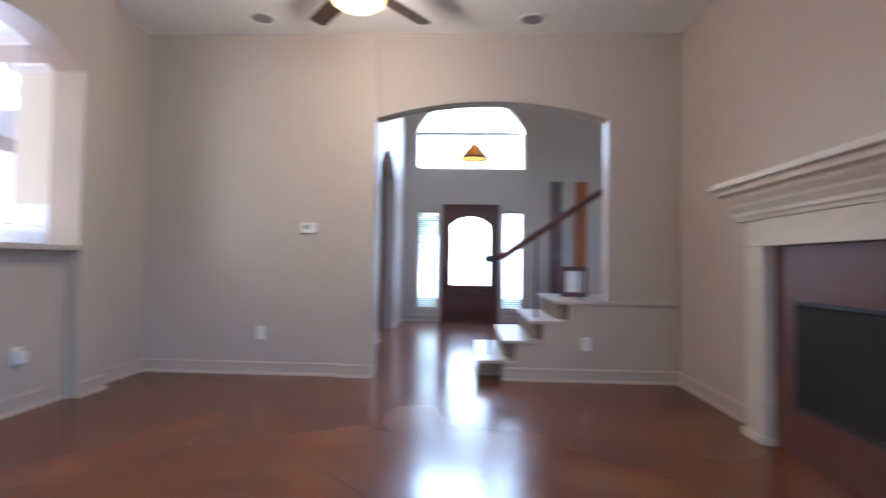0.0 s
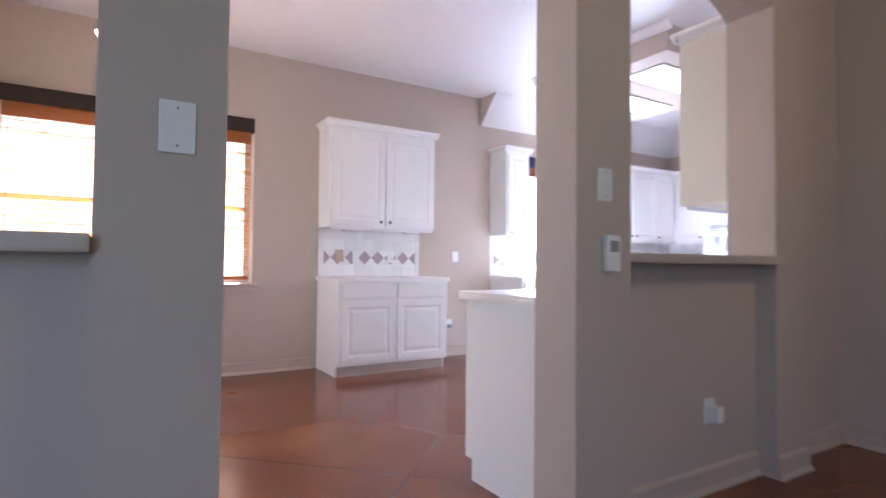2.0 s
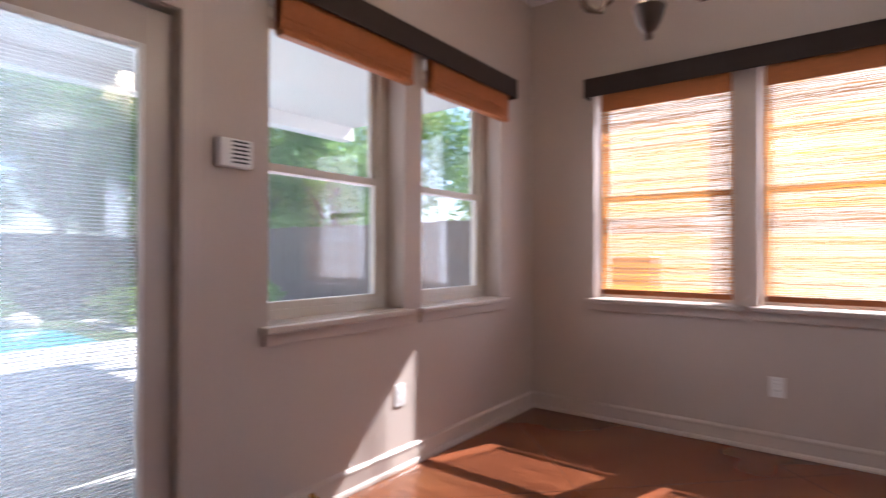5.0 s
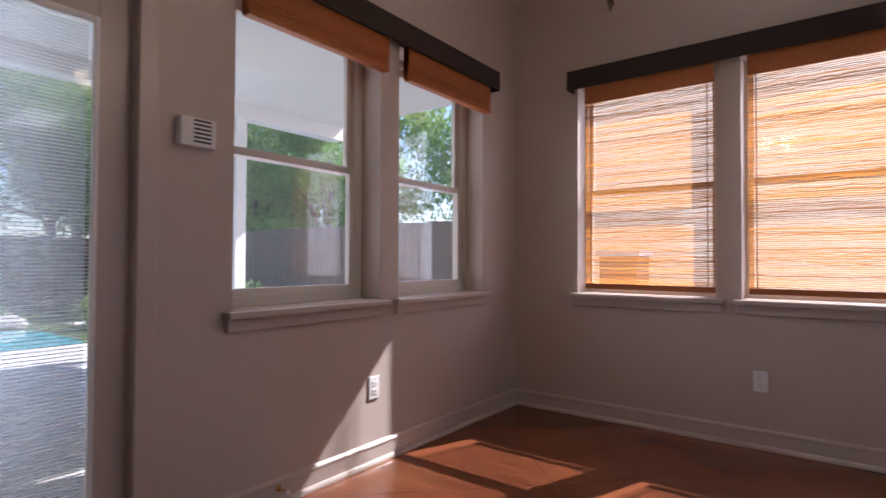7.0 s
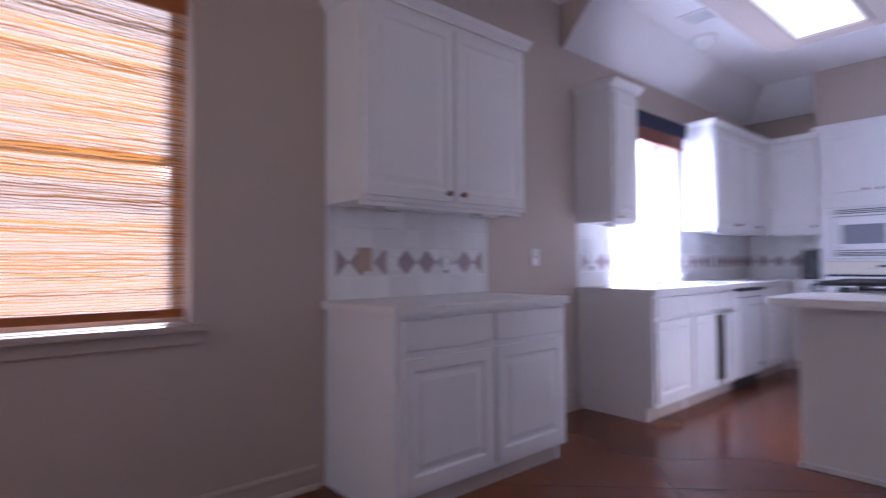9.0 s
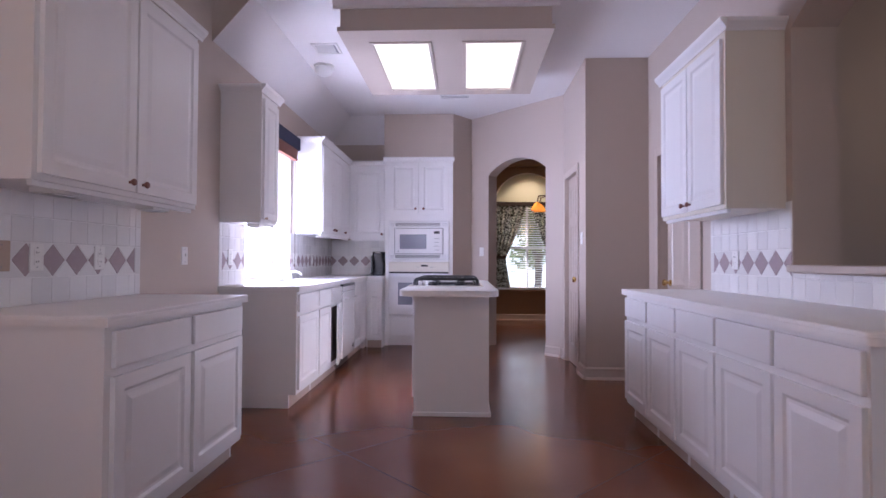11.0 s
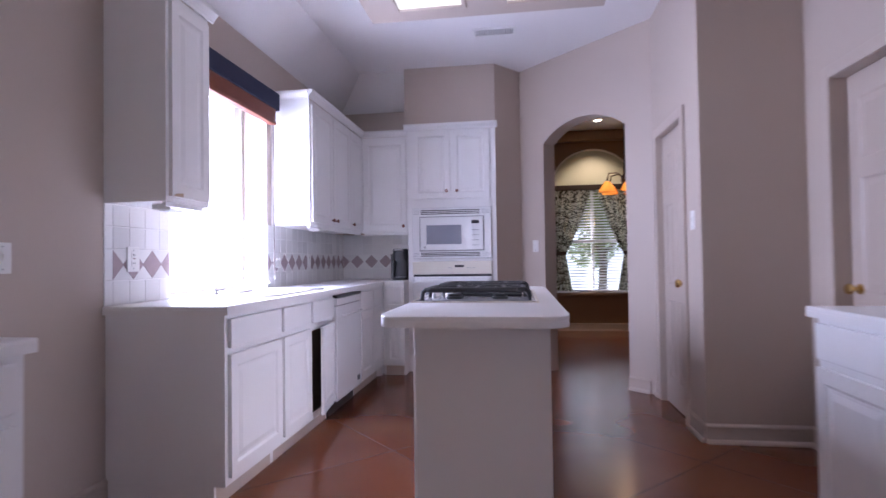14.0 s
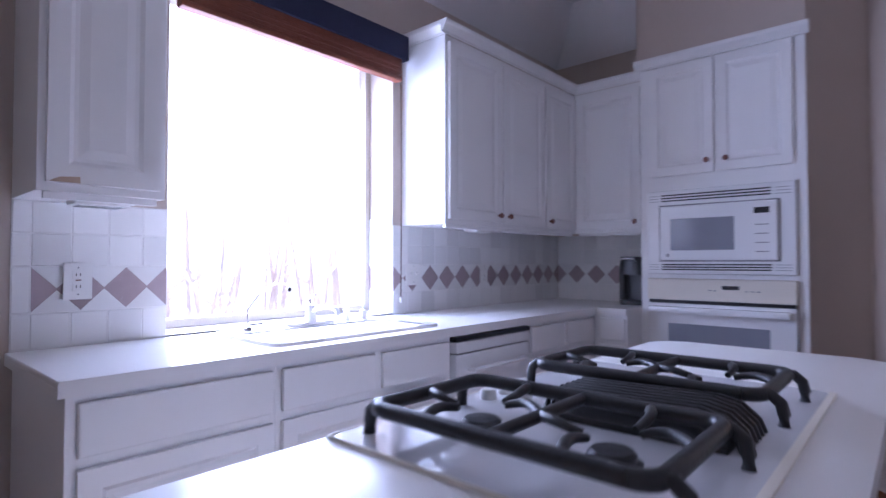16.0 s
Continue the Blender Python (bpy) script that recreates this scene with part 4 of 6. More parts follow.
for x0, x1, y0, y1 in ((XM, XN, P1, P2), (XK, XL, Q1, Q2)):
    solo("bar_ledge", box(x0 - 0.04, x1 + 0.035, y0 + 0.002, y1 - 0.002, 1.06, 1.10, 0.008), TRIM, "beige painted bar ledge across the pass-through", "ledge", "pass-through ledges")
# island
ob = thing("kitchen_island", pose(-4.90, 6.9, 0), "white panelled kitchen island with a base trim", "island")
part("body", box(-0.27, 0.27, -0.84, 0.80, 0.0, 0.875, 0.003), WHITE, ob)
part("door", moved(front_panel(0.45, 0.60), pose(-0.27, -0.33, 0.12, 0, 0, -90)), WHITE, ob)
part("door", moved(front_panel(0.45, 0.60), pose(-0.27, 0.15, 0.12, 0, 0, -90)), WHITE, ob)
part("drawer_front", moved(slab(0.45, 0.13), pose(-0.27, -0.33, 0.735, 0, 0, -90)), WHITE, ob)
bm = box(-0.276, 0.276, -0.856, -0.84, 0, 0.03, 0.004)
box(0.27, 0.284, -0.856, 0.80, 0, 0.03, 0.004, bm)
part("base_trim", bm, WHITE, ob)
countertop("white laminate island top with rounded corners", rounded(-5.25, -4.575, 5.75, 7.84, 0.10))


# small lamps under the wall cabinets
for y, x in ((4.30, -6.47), (4.98, -6.47), (6.36, -6.45), (8.30, -6.45)):
    ob = thing("under_cabinet_light", pose(x, y, 1.40), "slim white unlit lamp under the wall cabinet", "lamp", "under-cabinet lamps")
    part("case", box(-0.05, 0.05, -0.075, 0.075, -0.026, -0.001, 0.006), PLASTIC, ob)
    part("lens", box(-0.035, 0.035, -0.06, 0.06, -0.030, -0.026, 0.002), FROST, ob, "frosted lens")


# ---- backsplash tiles ----
TS, GAP = 0.108, 0.003


def shared(name, bm, material):
    return link_mesh(name, bm, material)


def tri_bm(w, h, up):
    pts = [(-w, 0), (w, 0), (0, h)] if up else [(-w, 0), (0, -h), (w, 0)]
    bm = bmesh.new()
    a = [bm.verts.new((x, 0, z)) for x, z in pts]
    b = [bm.verts.new((x * 0.97, -0.006, z * 0.97 + (0.001 if up else -0.001))) for x, z in pts]
    bm.faces.new(b)
    for k in range(3):
        bm.faces.new((a[k], a[(k + 1) % 3], b[(k + 1) % 3], b[k]))
    return bm


def diamond_bm(r):
    bm = bmesh.new()
    pts = [(-r, 0), (0, -r), (r, 0), (0, r)]
    a = [bm.verts.new((x, 0, z)) for x, z in pts]
    b = [bm.verts.new((x * 0.97, -0.0065, z * 0.97)) for x, z in pts]
    bm.faces.new(b)
    for k in range(4):
        bm.faces.new((a[k], a[(k + 1) % 4], b[(k + 1) % 4], b[k]))
    return bm


DR = 0.0735
DIAMOND = shared("diamond_tile", diamond_bm(DR), MAUVE)
HALF_R = shared("half_diamond", moved(tri_bm(DR, DR, True), Matrix.Rotation(radians(90), 4, "Y")), MAUVE)
HALF_L = shared("half_diamond", moved(tri_bm(DR, DR, True), Matrix.Rotation(radians(-90), 4, "Y")), MAUVE)
TRI_UP = shared("triangle_tile", tri_bm(DR - 0.002, DR - 0.002, True), TILE)
TRI_DN = shared("triangle_tile", tri_bm(DR - 0.002, DR - 0.002, False), TILE)
FULL = {}


def tile_mesh(w, h):
    key = (round(w, 3), round(h, 3))
    if key not in FULL:
        FULL[key] = shared("tile", box(0, w, -0.0065, 0, 0, h, 0.0022, seg=1), TILE)
    return FULL[key]


def backsplash(m, w, label, top=1.40, ends=(0.0, 0.0), band=True):
    """Square white tiles with a band of mauve diamonds that begins and ends with half a diamond; local x along the wall, -y into the room; ends: widths of the plain edge columns."""
    ob = thing("backsplash", m, label, "backsplash", kind="structure")
    part("grout", box(0, w, -0.0035, 0.0, 0.915, top), GROUT, ob, "pale grout bed")

    def put(name, me, x, z, turn=0):
        o = new(name, me)
        o.parent = ob
        o.matrix_basis = pose(x, 0.0012, z, 0, turn, 0)
    e0, e1 = ends
    rows = [(0.919, 0.112), (1.186, 0.106), (1.295, top - 1.297)] if band else [(0.919, 0.108), (1.029, top - 1.031)]
    for z, h in rows:
        x = 0.002
        if e0:
            put("tile", tile_mesh(e0 - 0.003, h), x, z)
            x = e0 + 0.001
        while x < w - e1 - 0.01:
            ww = min(TS, w - e1 - x - 0.002)
            put("tile", tile_mesh(ww, h), x, z)
            x += TS + GAP
        if e1:
            put("tile", tile_mesh(e1 - 0.003, h), w - e1 + 0.001, z)
    if not band:
        return ob
    zc = 1.109
    n = max(1, round((w - e0 - e1) / 0.150))
    pitch = (w - e0 - e1) / n
    for k in range(n + 1):
        x = e0 + pitch * k
        if k == 0:
            put("half_diamond", HALF_R, x + 0.001, zc)
        elif k == n:
            put("half_diamond", HALF_L, x - 0.001, zc)
        else:
            put("diamond_tile", DIAMOND, x, zc)
        if k < n:
            put("triangle_tile", TRI_UP, x + pitch / 2, zc - DR - 0.001)
            put("triangle_tile", TRI_DN, x + pitch / 2, zc + DR + 0.001)
    for e, x in ((e0, 0.002), (e1, w - e1 + 0.001)):
        if e:
            put("tile", tile_mesh(e - 0.003, 2 * DR), x, zc - DR)
    return ob


backsplash(pose(XW, 4.04, 0, 0, 0, 90), 1.155, "white tile backsplash with mauve diamond band above the hutch counter", ends=(0.052, 0.052))
backsplash(pose(XW, 6.18, 0, 0, 0, 90), 0.47, "white tile backsplash with mauve diamonds beside the sink window", ends=(0.052, 0.0))
backsplash(pose(XW, 7.82, 0, 0, 0, 90), 1.775, "white tile backsplash with mauve diamonds along the sink counter")
backsplash(pose(XW + 0.006, NY, 0, 0, 0, 0), 0.80, "white tile backsplash with mauve diamonds in the corner")
backsplash(pose(XW - 0.19, 7.82, 0, 0, 0, 0), 0.186, "white tiles with a mauve diamond on the window reveal", 1.44)
backsplash(pose(XM, 6.05, 0, 0, 0, -90), 0.94, "white tile backsplash with mauve diamonds below the wall cabinet", 1.44, ends=(0.05, 0.0))
backsplash(pose(XM, 5.105, 0, 0, 0, -90), 1.345, "plain white tiles below the pass-through ledge", 1.055, band=False)


# ---- plates and outlets ----
def wall_plate(m, label, kind="switch", w=0.075, h=0.118, mat=None):
    ob = thing("wall_plate", m, label, "wall plate", "white wall plates")
    part("plate", box(-w / 2, w / 2, -0.007, 0, -h / 2, h / 2, 0.003), mat or PLASTIC, ob)
    if kind == "switch":
        n = max(1, round(w / 0.075))
        for k in range(n):
            x = (k - (n - 1) / 2) * 0.046
            part("toggle", box(x - 0.005, x + 0.005, -0.018, -0.007, -0.004, 0.016, 0.002), PLASTIC, ob)
    elif kind == "outlet":
        for z in (0.02, -0.02):
            s = part("socket", box(-0.017, 0.017, -0.0095, -0.007, z - 0.014, z + 0.014, 0.003), PLASTIC, ob)
            for x in (-0.006, 0.006):
                part("slot", box(x - 0.0012, x + 0.0012, -0.0102, -0.0094, z - 0.003, z + 0.006), BLACK, s)
    for z in (h * 0.36, -h * 0.36):
        part("screw", cyl((0, -0.0075, z), 0.003, -0.001, "y", 8), GREY, ob)
    return ob


wall_plate(pose(XL, 2.41, 1.345, 0, 0, 90), "white blank plate on the passage pillar", "blank")
wall_plate(pose(XL, 3.785, 1.335, 0, 0, 90), "white switch plate on the partition post")
ob = thing("alarm_keypad", pose(XL, 3.815, 1.09, 0, 0, 90), "small white keypad on the partition post", "keypad")
part("case", box(-0.035, 0.035, -0.024, 0, -0.065, 0.065, 0.006), PLASTIC, ob)
part("button_panel", box(-0.022, 0.022, -0.026, -0.024, 0.005, 0.045, 0.002), GREY, ob)
ob = wall_plate(pose(XN - 0.10, 4.70, 0.37, 0, 0, 90), "white outlet with a plugged-in night light", "outlet")
part("night_light", box(-0.026, 0.026, -0.06, -0.010, -0.045, 0.03, 0.008), PLASTIC, ob, "white plug-in night light")
wall_plate(pose(-1.85, LY, 0.37), "white outlet on the living room wall", "outlet")
wall_plate(pose(1.02, LY, 0.33), "white outlet below the stair opening", "outlet")
wall_plate(pose(XW, 2.56, 0.385, 0, 0, 90), "white outlet under the nook windows", "outlet")
wall_plate(pose(-5.15, SY, 0.40, 0, 0, 180), "white outlet under the porch windows", "outlet")
ob = wall_plate(pose(XW, 5.60, 0.36, 0, 0, 90), "white outlet with a cable box beside the hutch", "outlet")
part("cable_jack", box(-0.025, 0.025, -0.03, -0.010, -0.05, 0.0, 0.004), GREY, ob)
wall_plate(pose(XW, 5.68, 1.14, 0, 0, 90), "white switch plate between hutch and sink", "switch")
wall_plate(ARCH @ pose(0.20, 0, 1.24), "white switch plate beside the arch")
wall_plate(pose(-3.66, 7.48, 1.34, 0, 0, -90), "white switch plate beside the pantry door")
ob = wall_plate(pose(XW + 0.008, 6.36, 1.135, 0, 0, 90), "white outlet with red and black buttons over the counter", "outlet", 0.085, 0.125)
part("test_button", box(-0.008, 0.008, -0.011, -0.009, 0.001, 0.005), KNOB, ob, "red test button")
wall_plate(pose(XW + 0.008, 7.97, 1.13, 0, 0, 90), "white double switch plate on the tiles", "switch", 0.12, 0.12)
wall_plate(pose(XW + 0.008, 8.62, 1.13, 0, 0, 90), "white outlet on the tiles", "outlet")
wall_plate(pose(-6.02, NY - 0.008, 1.13), "white outlet on the corner tiles", "outlet")
for y in (4.32, 4.72):
    wall_plate(pose(XW + 0.008, y + 0.12, 1.12, 0, 0, 90), "white outlet on the hutch tiles", "outlet")
wall_plate(pose(XW + 0.009, 4.26, 1.125, 0, 0, 90), "yellow wallpapered outlet plate on the hutch tiles", "blank", 0.085, 0.125, TAN)
wall_plate(pose(XM - 0.008, 5.69, 1.125, 0, 0, -90), "white outlet on the tiles below the cabinet", "outlet")
ob = thing("thermostat", pose(-1.43, LY, 1.31), "white wall thermostat in the living room", "thermostat")
part("case", box(-0.065, 0.065, -0.028, 0, -0.045, 0.045, 0.006), PLASTIC, ob)
part("display", box(-0.04, 0.01, -0.030, -0.028, -0.012, 0.025, 0.002), GREY, ob)
ob = thing("door_chime", pose(-4.155, SY, 1.555, 0, 0, 180), "beige louvered speaker box on the nook wall", "speaker")
part("case", box(-0.07, 0.07, -0.045, 0, -0.055, 0.055, 0.006), PLASTIC, ob)
for k in range(6):
    part("slot", box(-0.02, 0.05, -0.047, -0.045, -0.04 + 0.016 * k, -0.033 + 0.016 * k), BLACK, ob)

ob = thing("door_stop", pose(-4.55, SY + 0.014, 0.075, 0, 0, 180), "small brass spring door stop on the baseboard", "door stop")
part("rose", cyl((0, 0, 0), 0.014, -0.006, "y", 14), BRASS, ob)
part("spring", tube([(0, -0.006, 0), (0.001, -0.03, 0.001), (0, -0.062, 0)], 0.006, 8), BRASS, ob)
part("tip", cyl((0, -0.062, 0), 0.009, -0.014, "y", 12), PLASTIC, ob, "white rubber tip")
# ---- appliances ----
ob = thing("microwave", pose(-5.81, 9.225, 1.125), "white built-in microwave with trim frame", "microwave")
part("trim_frame", box(0.003, 0.797, -0.022, 0.0, 0.002, 0.513, 0.008), APPL, ob)
part("door_gap", box(0.077, 0.723, -0.0245, -0.021, 0.077, 0.423), GREY, ob, "dark groove round the door")
bm = box(0.085, 0.715, -0.040, -0.022, 0.085, 0.415, 0.008)
part("door", bm, APPL, ob)
part("control_panel", box(0.585, 0.708, -0.0425, -0.040, 0.095, 0.405, 0.002), APPL, ob)
part("badge", box(0.125, 0.140, -0.0412, -0.040, 0.105, 0.125), GREY, ob, "small grey badge")
# The window's greyish reflection is put into its glass colour.
part("window", box(0.15, 0.50, -0.043, -0.040, 0.145, 0.335, 0.003), PALEGL, ob, "glass window with its grey reflection in the colour")
part("display", box(0.60, 0.675, -0.0445, -0.0425, 0.345, 0.378, 0.002), BLACK, ob)
for k in range(4):
    part("key_row", box(0.605, 0.67, -0.0435, -0.0425, 0.13 + 0.05 * k, 0.135 + 0.05 * k), GREY, ob)
for z in (0.025, 0.04, 0.055, 0.445, 0.462, 0.479):
    part("vent_slot", box(0.09, 0.68, -0.0245, -0.0215, z, z + 0.008), BLACK, ob)
    for x0, x1 in ((0.02, 0.075), (0.70, 0.775)):
        part("vent_tick", box(x0, x1, -0.0235, -0.0215, z + 0.002, z + 0.005), GREY, ob)
ob = thing("wall_oven", pose(-5.81, 9.225, 0.40), "white built-in wall oven with a window", "oven")
part("control_panel", box(0.003, 0.797, -0.030, 0.0, 0.57, 0.698, 0.008), CREAM, ob)
part("display", box(0.43, 0.52, -0.032, -0.030, 0.64, 0.662, 0.001), BLACK, ob)
for x in (0.36, 0.385, 0.55, 0.58, 0.61):
    part("key", box(x, x + 0.014, -0.0315, -0.030, 0.63, 0.636), GREY, ob)
part("gap", box(0.012, 0.788, -0.026, 0.0, 0.55, 0.57), BLACK, ob, "dark vent gap under the controls")
d = part("door", box(0.003, 0.797, -0.035, 0.0, 0.005, 0.55, 0.01), APPL, ob)
part("window", box(0.13, 0.67, -0.038, -0.035, 0.14, 0.43, 0.006), PALEGL, d, "pale glass window with its grey reflection in the colour")
part("handle", prism(rounded(0.02, 0.78, -0.085, -0.030, 0.024), 0.495, 0.530, bevel=0.010), APPL, d, "wide white bar handle", 40)
ob = thing("dishwasher", pose(SM, 7.61, 0, 0, 0, 90), "white dishwasher under the sink counter", "dishwasher")
part("door", box(0.01, 0.60, -0.025, 0.3, 0.11, 0.79, 0.008), APPL, ob)
part("control_panel", box(0.01, 0.60, -0.028, 0.3, 0.795, 0.845, 0.006), APPL, ob)
part("top_edge", box(0.01, 0.60, -0.026, 0.3, 0.848, 0.868, 0.004), BLACK, ob, "black control strip")
part("handle", tube([(0.09, -0.026, 0.72), (0.10, -0.058, 0.72), (0.51, -0.058, 0.72), (0.52, -0.026, 0.72)], 0.009, 8), APPL, ob, "", 40)
part("badge", box(0.48, 0.55, -0.027, -0.025, 0.16, 0.20), BLACK, ob, "small dark badge")
part("toe_kick", box(0.01, 0.60, 0.05, 0.07, 0, 0.11), BLACK, ob)
# cooktop
PX0, PX1, PY0, PY1, PZ = -5.238, -4.675, 6.355, 7.24, 0.915
ob = thing("gas_cooktop", pose(0, 0, 0), "white gas cooktop with two black cast-iron grates", "cooktop")
part("plate", prism(rounded(PX0, PX1, PY0, PY1, 0.02), PZ, PZ + 0.006, bevel=0.002), WHITEGL, ob, "white glass top")
bm = box(PX0 - 0.004, PX1 + 0.004, PY0 - 0.004, PY0, PZ, PZ + 0.007)
box(PX0 - 0.004, PX0, PY0, PY1, PZ, PZ + 0.007, bm=bm)
box(PX1, PX1 + 0.014, PY0 - 0.004, PY1, PZ, PZ + 0.006, bm=bm)
part("edge_trim", bm, CREAM, ob, "yellowed edge trim")


def grate(y0, y1):
    x0, x1, z, r = PX0 + 0.066, PX1 - 0.054, PZ + 0.056, 0.0125
    ring = rounded(x0, x1, y0, y1, 0.03, n=5)
    bm = tube([(x, y, z) for x, y in ring] + [(ring[0][0], ring[0][1], z)], r, 10)
    for x, y, sx in ((x0, y0 + 0.02, -1), (x0, y1 - 0.02, -1), (x1, y0 + 0.02, 1), (x1, y1 - 0.02, 1)):
        tube([(x - 0.01 * sx, y, z), (x + 0.010 * sx, y, z), (x + 0.024 * sx, y, z - 0.012), (x + 0.028 * sx, y, z - 0.03), (x + 0.028 * sx, y, PZ + 0.006)], 0.0105, 8, bm)
    xm, ym = (x0 + x1) / 2, (y0 + y1) / 2
    tube([(xm, y0, z), (xm, y1, z)], 0.010, 8, bm)
    g = part("grate", bm, IRON, ob, "black cast-iron grate", 50)
    for cx in ((x0 + xm) / 2, (xm + x1) / 2):
        hw, hl = (x1 - x0) / 4, (y1 - y0) / 2
        for ax, ay in ((-hw, 0), (hw, 0), (0, -hl), (0, hl)):
            pts = []
            for u in range(7):
                q = u / 6
                f, w = 1.0 - 0.72 * q, 0.26 * math.sin(q * 2.2) * (1 if ax else -0.6)
                pts.append((cx + ax * f - ay * w, ym + ay * f + ax * w, z + 0.007 * math.sin(q * 3.1) - 0.004 * q))
            part("finger", tube(pts, [0.0095, 0.009, 0.0085, 0.008, 0.0075, 0.007, 0.006], 8), IRON, g, "", 50)
        part("burner", lathe([(0.040, 0.0), (0.041, 0.010), (0.033, 0.014), (0.033, 0.021), (0.028, 0.026), (0.0, 0.027)], 24, at=(cx, ym, PZ + 0.006)), IRON, ob, "black burner cap", 40)


grate(6.385, 6.66)
grate(6.87, 7.13)
bm = bmesh.new()
for k in range(7):
    x = 6.70 + 0.0215 * k
    tube([(PX0 + 0.19, x, PZ + 0.006), (PX0 + 0.20, x, PZ + 0.046), (PX1 - 0.11, x, PZ + 0.054), (PX1 - 0.075, x, PZ + 0.046), (PX1 - 0.052, x, PZ + 0.026), (PX1 - 0.044, x, PZ + 0.006)], 0.0068, 6, bm)
part("vent_grille", bm, IRON, ob, "black ribbed downdraft grille", 50)
part("vent_box", box(PX0 + 0.20, PX1 - 0.06, 6.675, 6.85, PZ + 0.006, PZ + 0.018, 0.003), IRON, ob)
for x, y in ((PX0 + 0.05, 6.71), (PX0 + 0.05, 6.77), (PX0 + 0.05, 6.83), (PX0 + 0.12, 6.735), (PX0 + 0.12, 6.80)):
    part("control_knob", lathe([(0.017, 0), (0.016, 0.015), (0.013, 0.020), (0, 0.021)], 18, at=(x, y, PZ + 0.006)), PLASTIC, ob, "white control knob", 40)
# sink, taps, coffee maker
ob = thing("kitchen_sink", pose(0, 0, 0), "white drop-in double sink in the counter", "sink")
bm = bmesh.new()
ring_o, ring_i = rounded(-6.60, -6.12, 6.78, 7.62, 0.06, n=6), rounded(-6.50, -6.16, 6.82, 7.58, 0.05, n=6)
lo = [bm.verts.new((x, y, 0.915)) for x, y in ring_o]
hi = [bm.verts.new((x * 0.98 + (-6.36) * 0.02, y * 0.99 + 7.2 * 0.01, 0.927)) for x, y in ring_o]
inn = [bm.verts.new((x, y, 0.922)) for x, y in ring_i]
for k in range(len(lo)):
    j = (k + 1) % len(lo)
    bm.faces.new((lo[k], lo[j], hi[j], hi[k]))
    bm.faces.new((hi[k], hi[j], inn[j], inn[k]))
part("rim", bm, APPL, ob, "", 40)
part("basin", prism(rounded(-6.50, -6.16, 6.82, 7.58, 0.05, n=6), 0.9155, 0.917), COUNTER, ob)
ob = thing("kitchen_faucet", pose(-6.555, 7.22, 0.925), "white single-lever kitchen faucet with sprayer", "faucet")
part("base", prism(rounded(-0.03, 0.03, -0.12, 0.12, 0.028), 0, 0.012, bevel=0.003), APPL, ob)
part("body", lathe([(0.026, 0.012), (0.024, 0.06), (0.020, 0.085), (0.0, 0.09)], 18), APPL, ob, "", 40)
part("spout", tube([(0, 0, 0.05), (0.06, 0, 0.075), (0.14, 0, 0.085), (0.19, 0, 0.07), (0.20, 0, 0.05)], 0.011, 10), APPL, ob, "", 40)
part("lever", tube([(0, 0, 0.085), (-0.01, 0, 0.11), (0.03, 0, 0.13)], 0.007, 8), CHROME, ob, "chrome lever", 40)
part("sprayer", lathe([(0.018, 0.0), (0.014, 0.03), (0.017, 0.06), (0.0, 0.065)], 14, at=(0, 0.20, -0.01)), APPL, ob, "", 40)
part("soap_pump", lathe([(0.02, 0.0), (0.018, 0.05), (0.006, 0.055), (0.006, 0.08), (0.0, 0.085)], 14, at=(0, 0.30, -0.01)), APPL, ob, "", 40)
ob = thing("filter_tap", pose(-6.555, 6.92, 0.915), "slim chrome gooseneck water filter tap", "faucet")
part("base", lathe([(0.02, 0.0), (0.018, 0.02), (0.008, 0.028), (0.0, 0.03)], 14), CHROME, ob, "", 40)
part("neck", tube([(0, 0, 0.02), (0, 0, 0.09), (0.01, 0.05, 0.16), (0.02, 0.11, 0.195), (0.03, 0.15, 0.19), (0.035, 0.165, 0.175)], 0.0045, 8), CHROME, ob, "", 40)
part("nozzle", cyl((0.036, 0.168, 0.160), 0.007, 0.018, seg=10), BLACK, ob, "black tip")
part("lever", tube([(0, 0, 0.03), (0.03, 0.05, 0.035)], 0.004, 6), BLACK, ob)
ob = thing("coffee_maker", pose(-5.965, 9.42, 0.915), "black pod coffee maker on the corner counter", "coffee maker")
part("base", prism(rounded(-0.075, 0.075, -0.13, 0.11, 0.03), 0, 0.03, bevel=0.006), BLACK, ob, "", 40)
part("column", prism(rounded(-0.075, 0.075, -0.01, 0.11, 0.03), 0.03, 0.25), BLACK, ob, "", 40)
part("head", prism(rounded(-0.078, 0.078, -0.12, 0.112, 0.04), 0.20, 0.32, bevel=0.03), BLACK, ob, "", 40)
part("water_tank", prism(rounded(-0.115, -0.08, -0.03, 0.10, 0.015), 0.01, 0.27, bevel=0.006), DARKGL, ob, "smoky water tank", 40)
part("handle", tube([(-0.04, -0.12, 0.29), (-0.04, -0.15, 0.305), (0.04, -0.15, 0.305), (0.04, -0.12, 0.29)], 0.008, 8), CHROME, ob, "chrome lift handle", 40)

# ---- ceiling fixtures ----
ob = thing("light_box", pose(0, 0, 0), "white dropped ceiling light box with two lit panels", "ceiling light")
X0, X1, Y0, Y1, ZB = -5.74, -4.17, 6.12, 7.62, 2.83
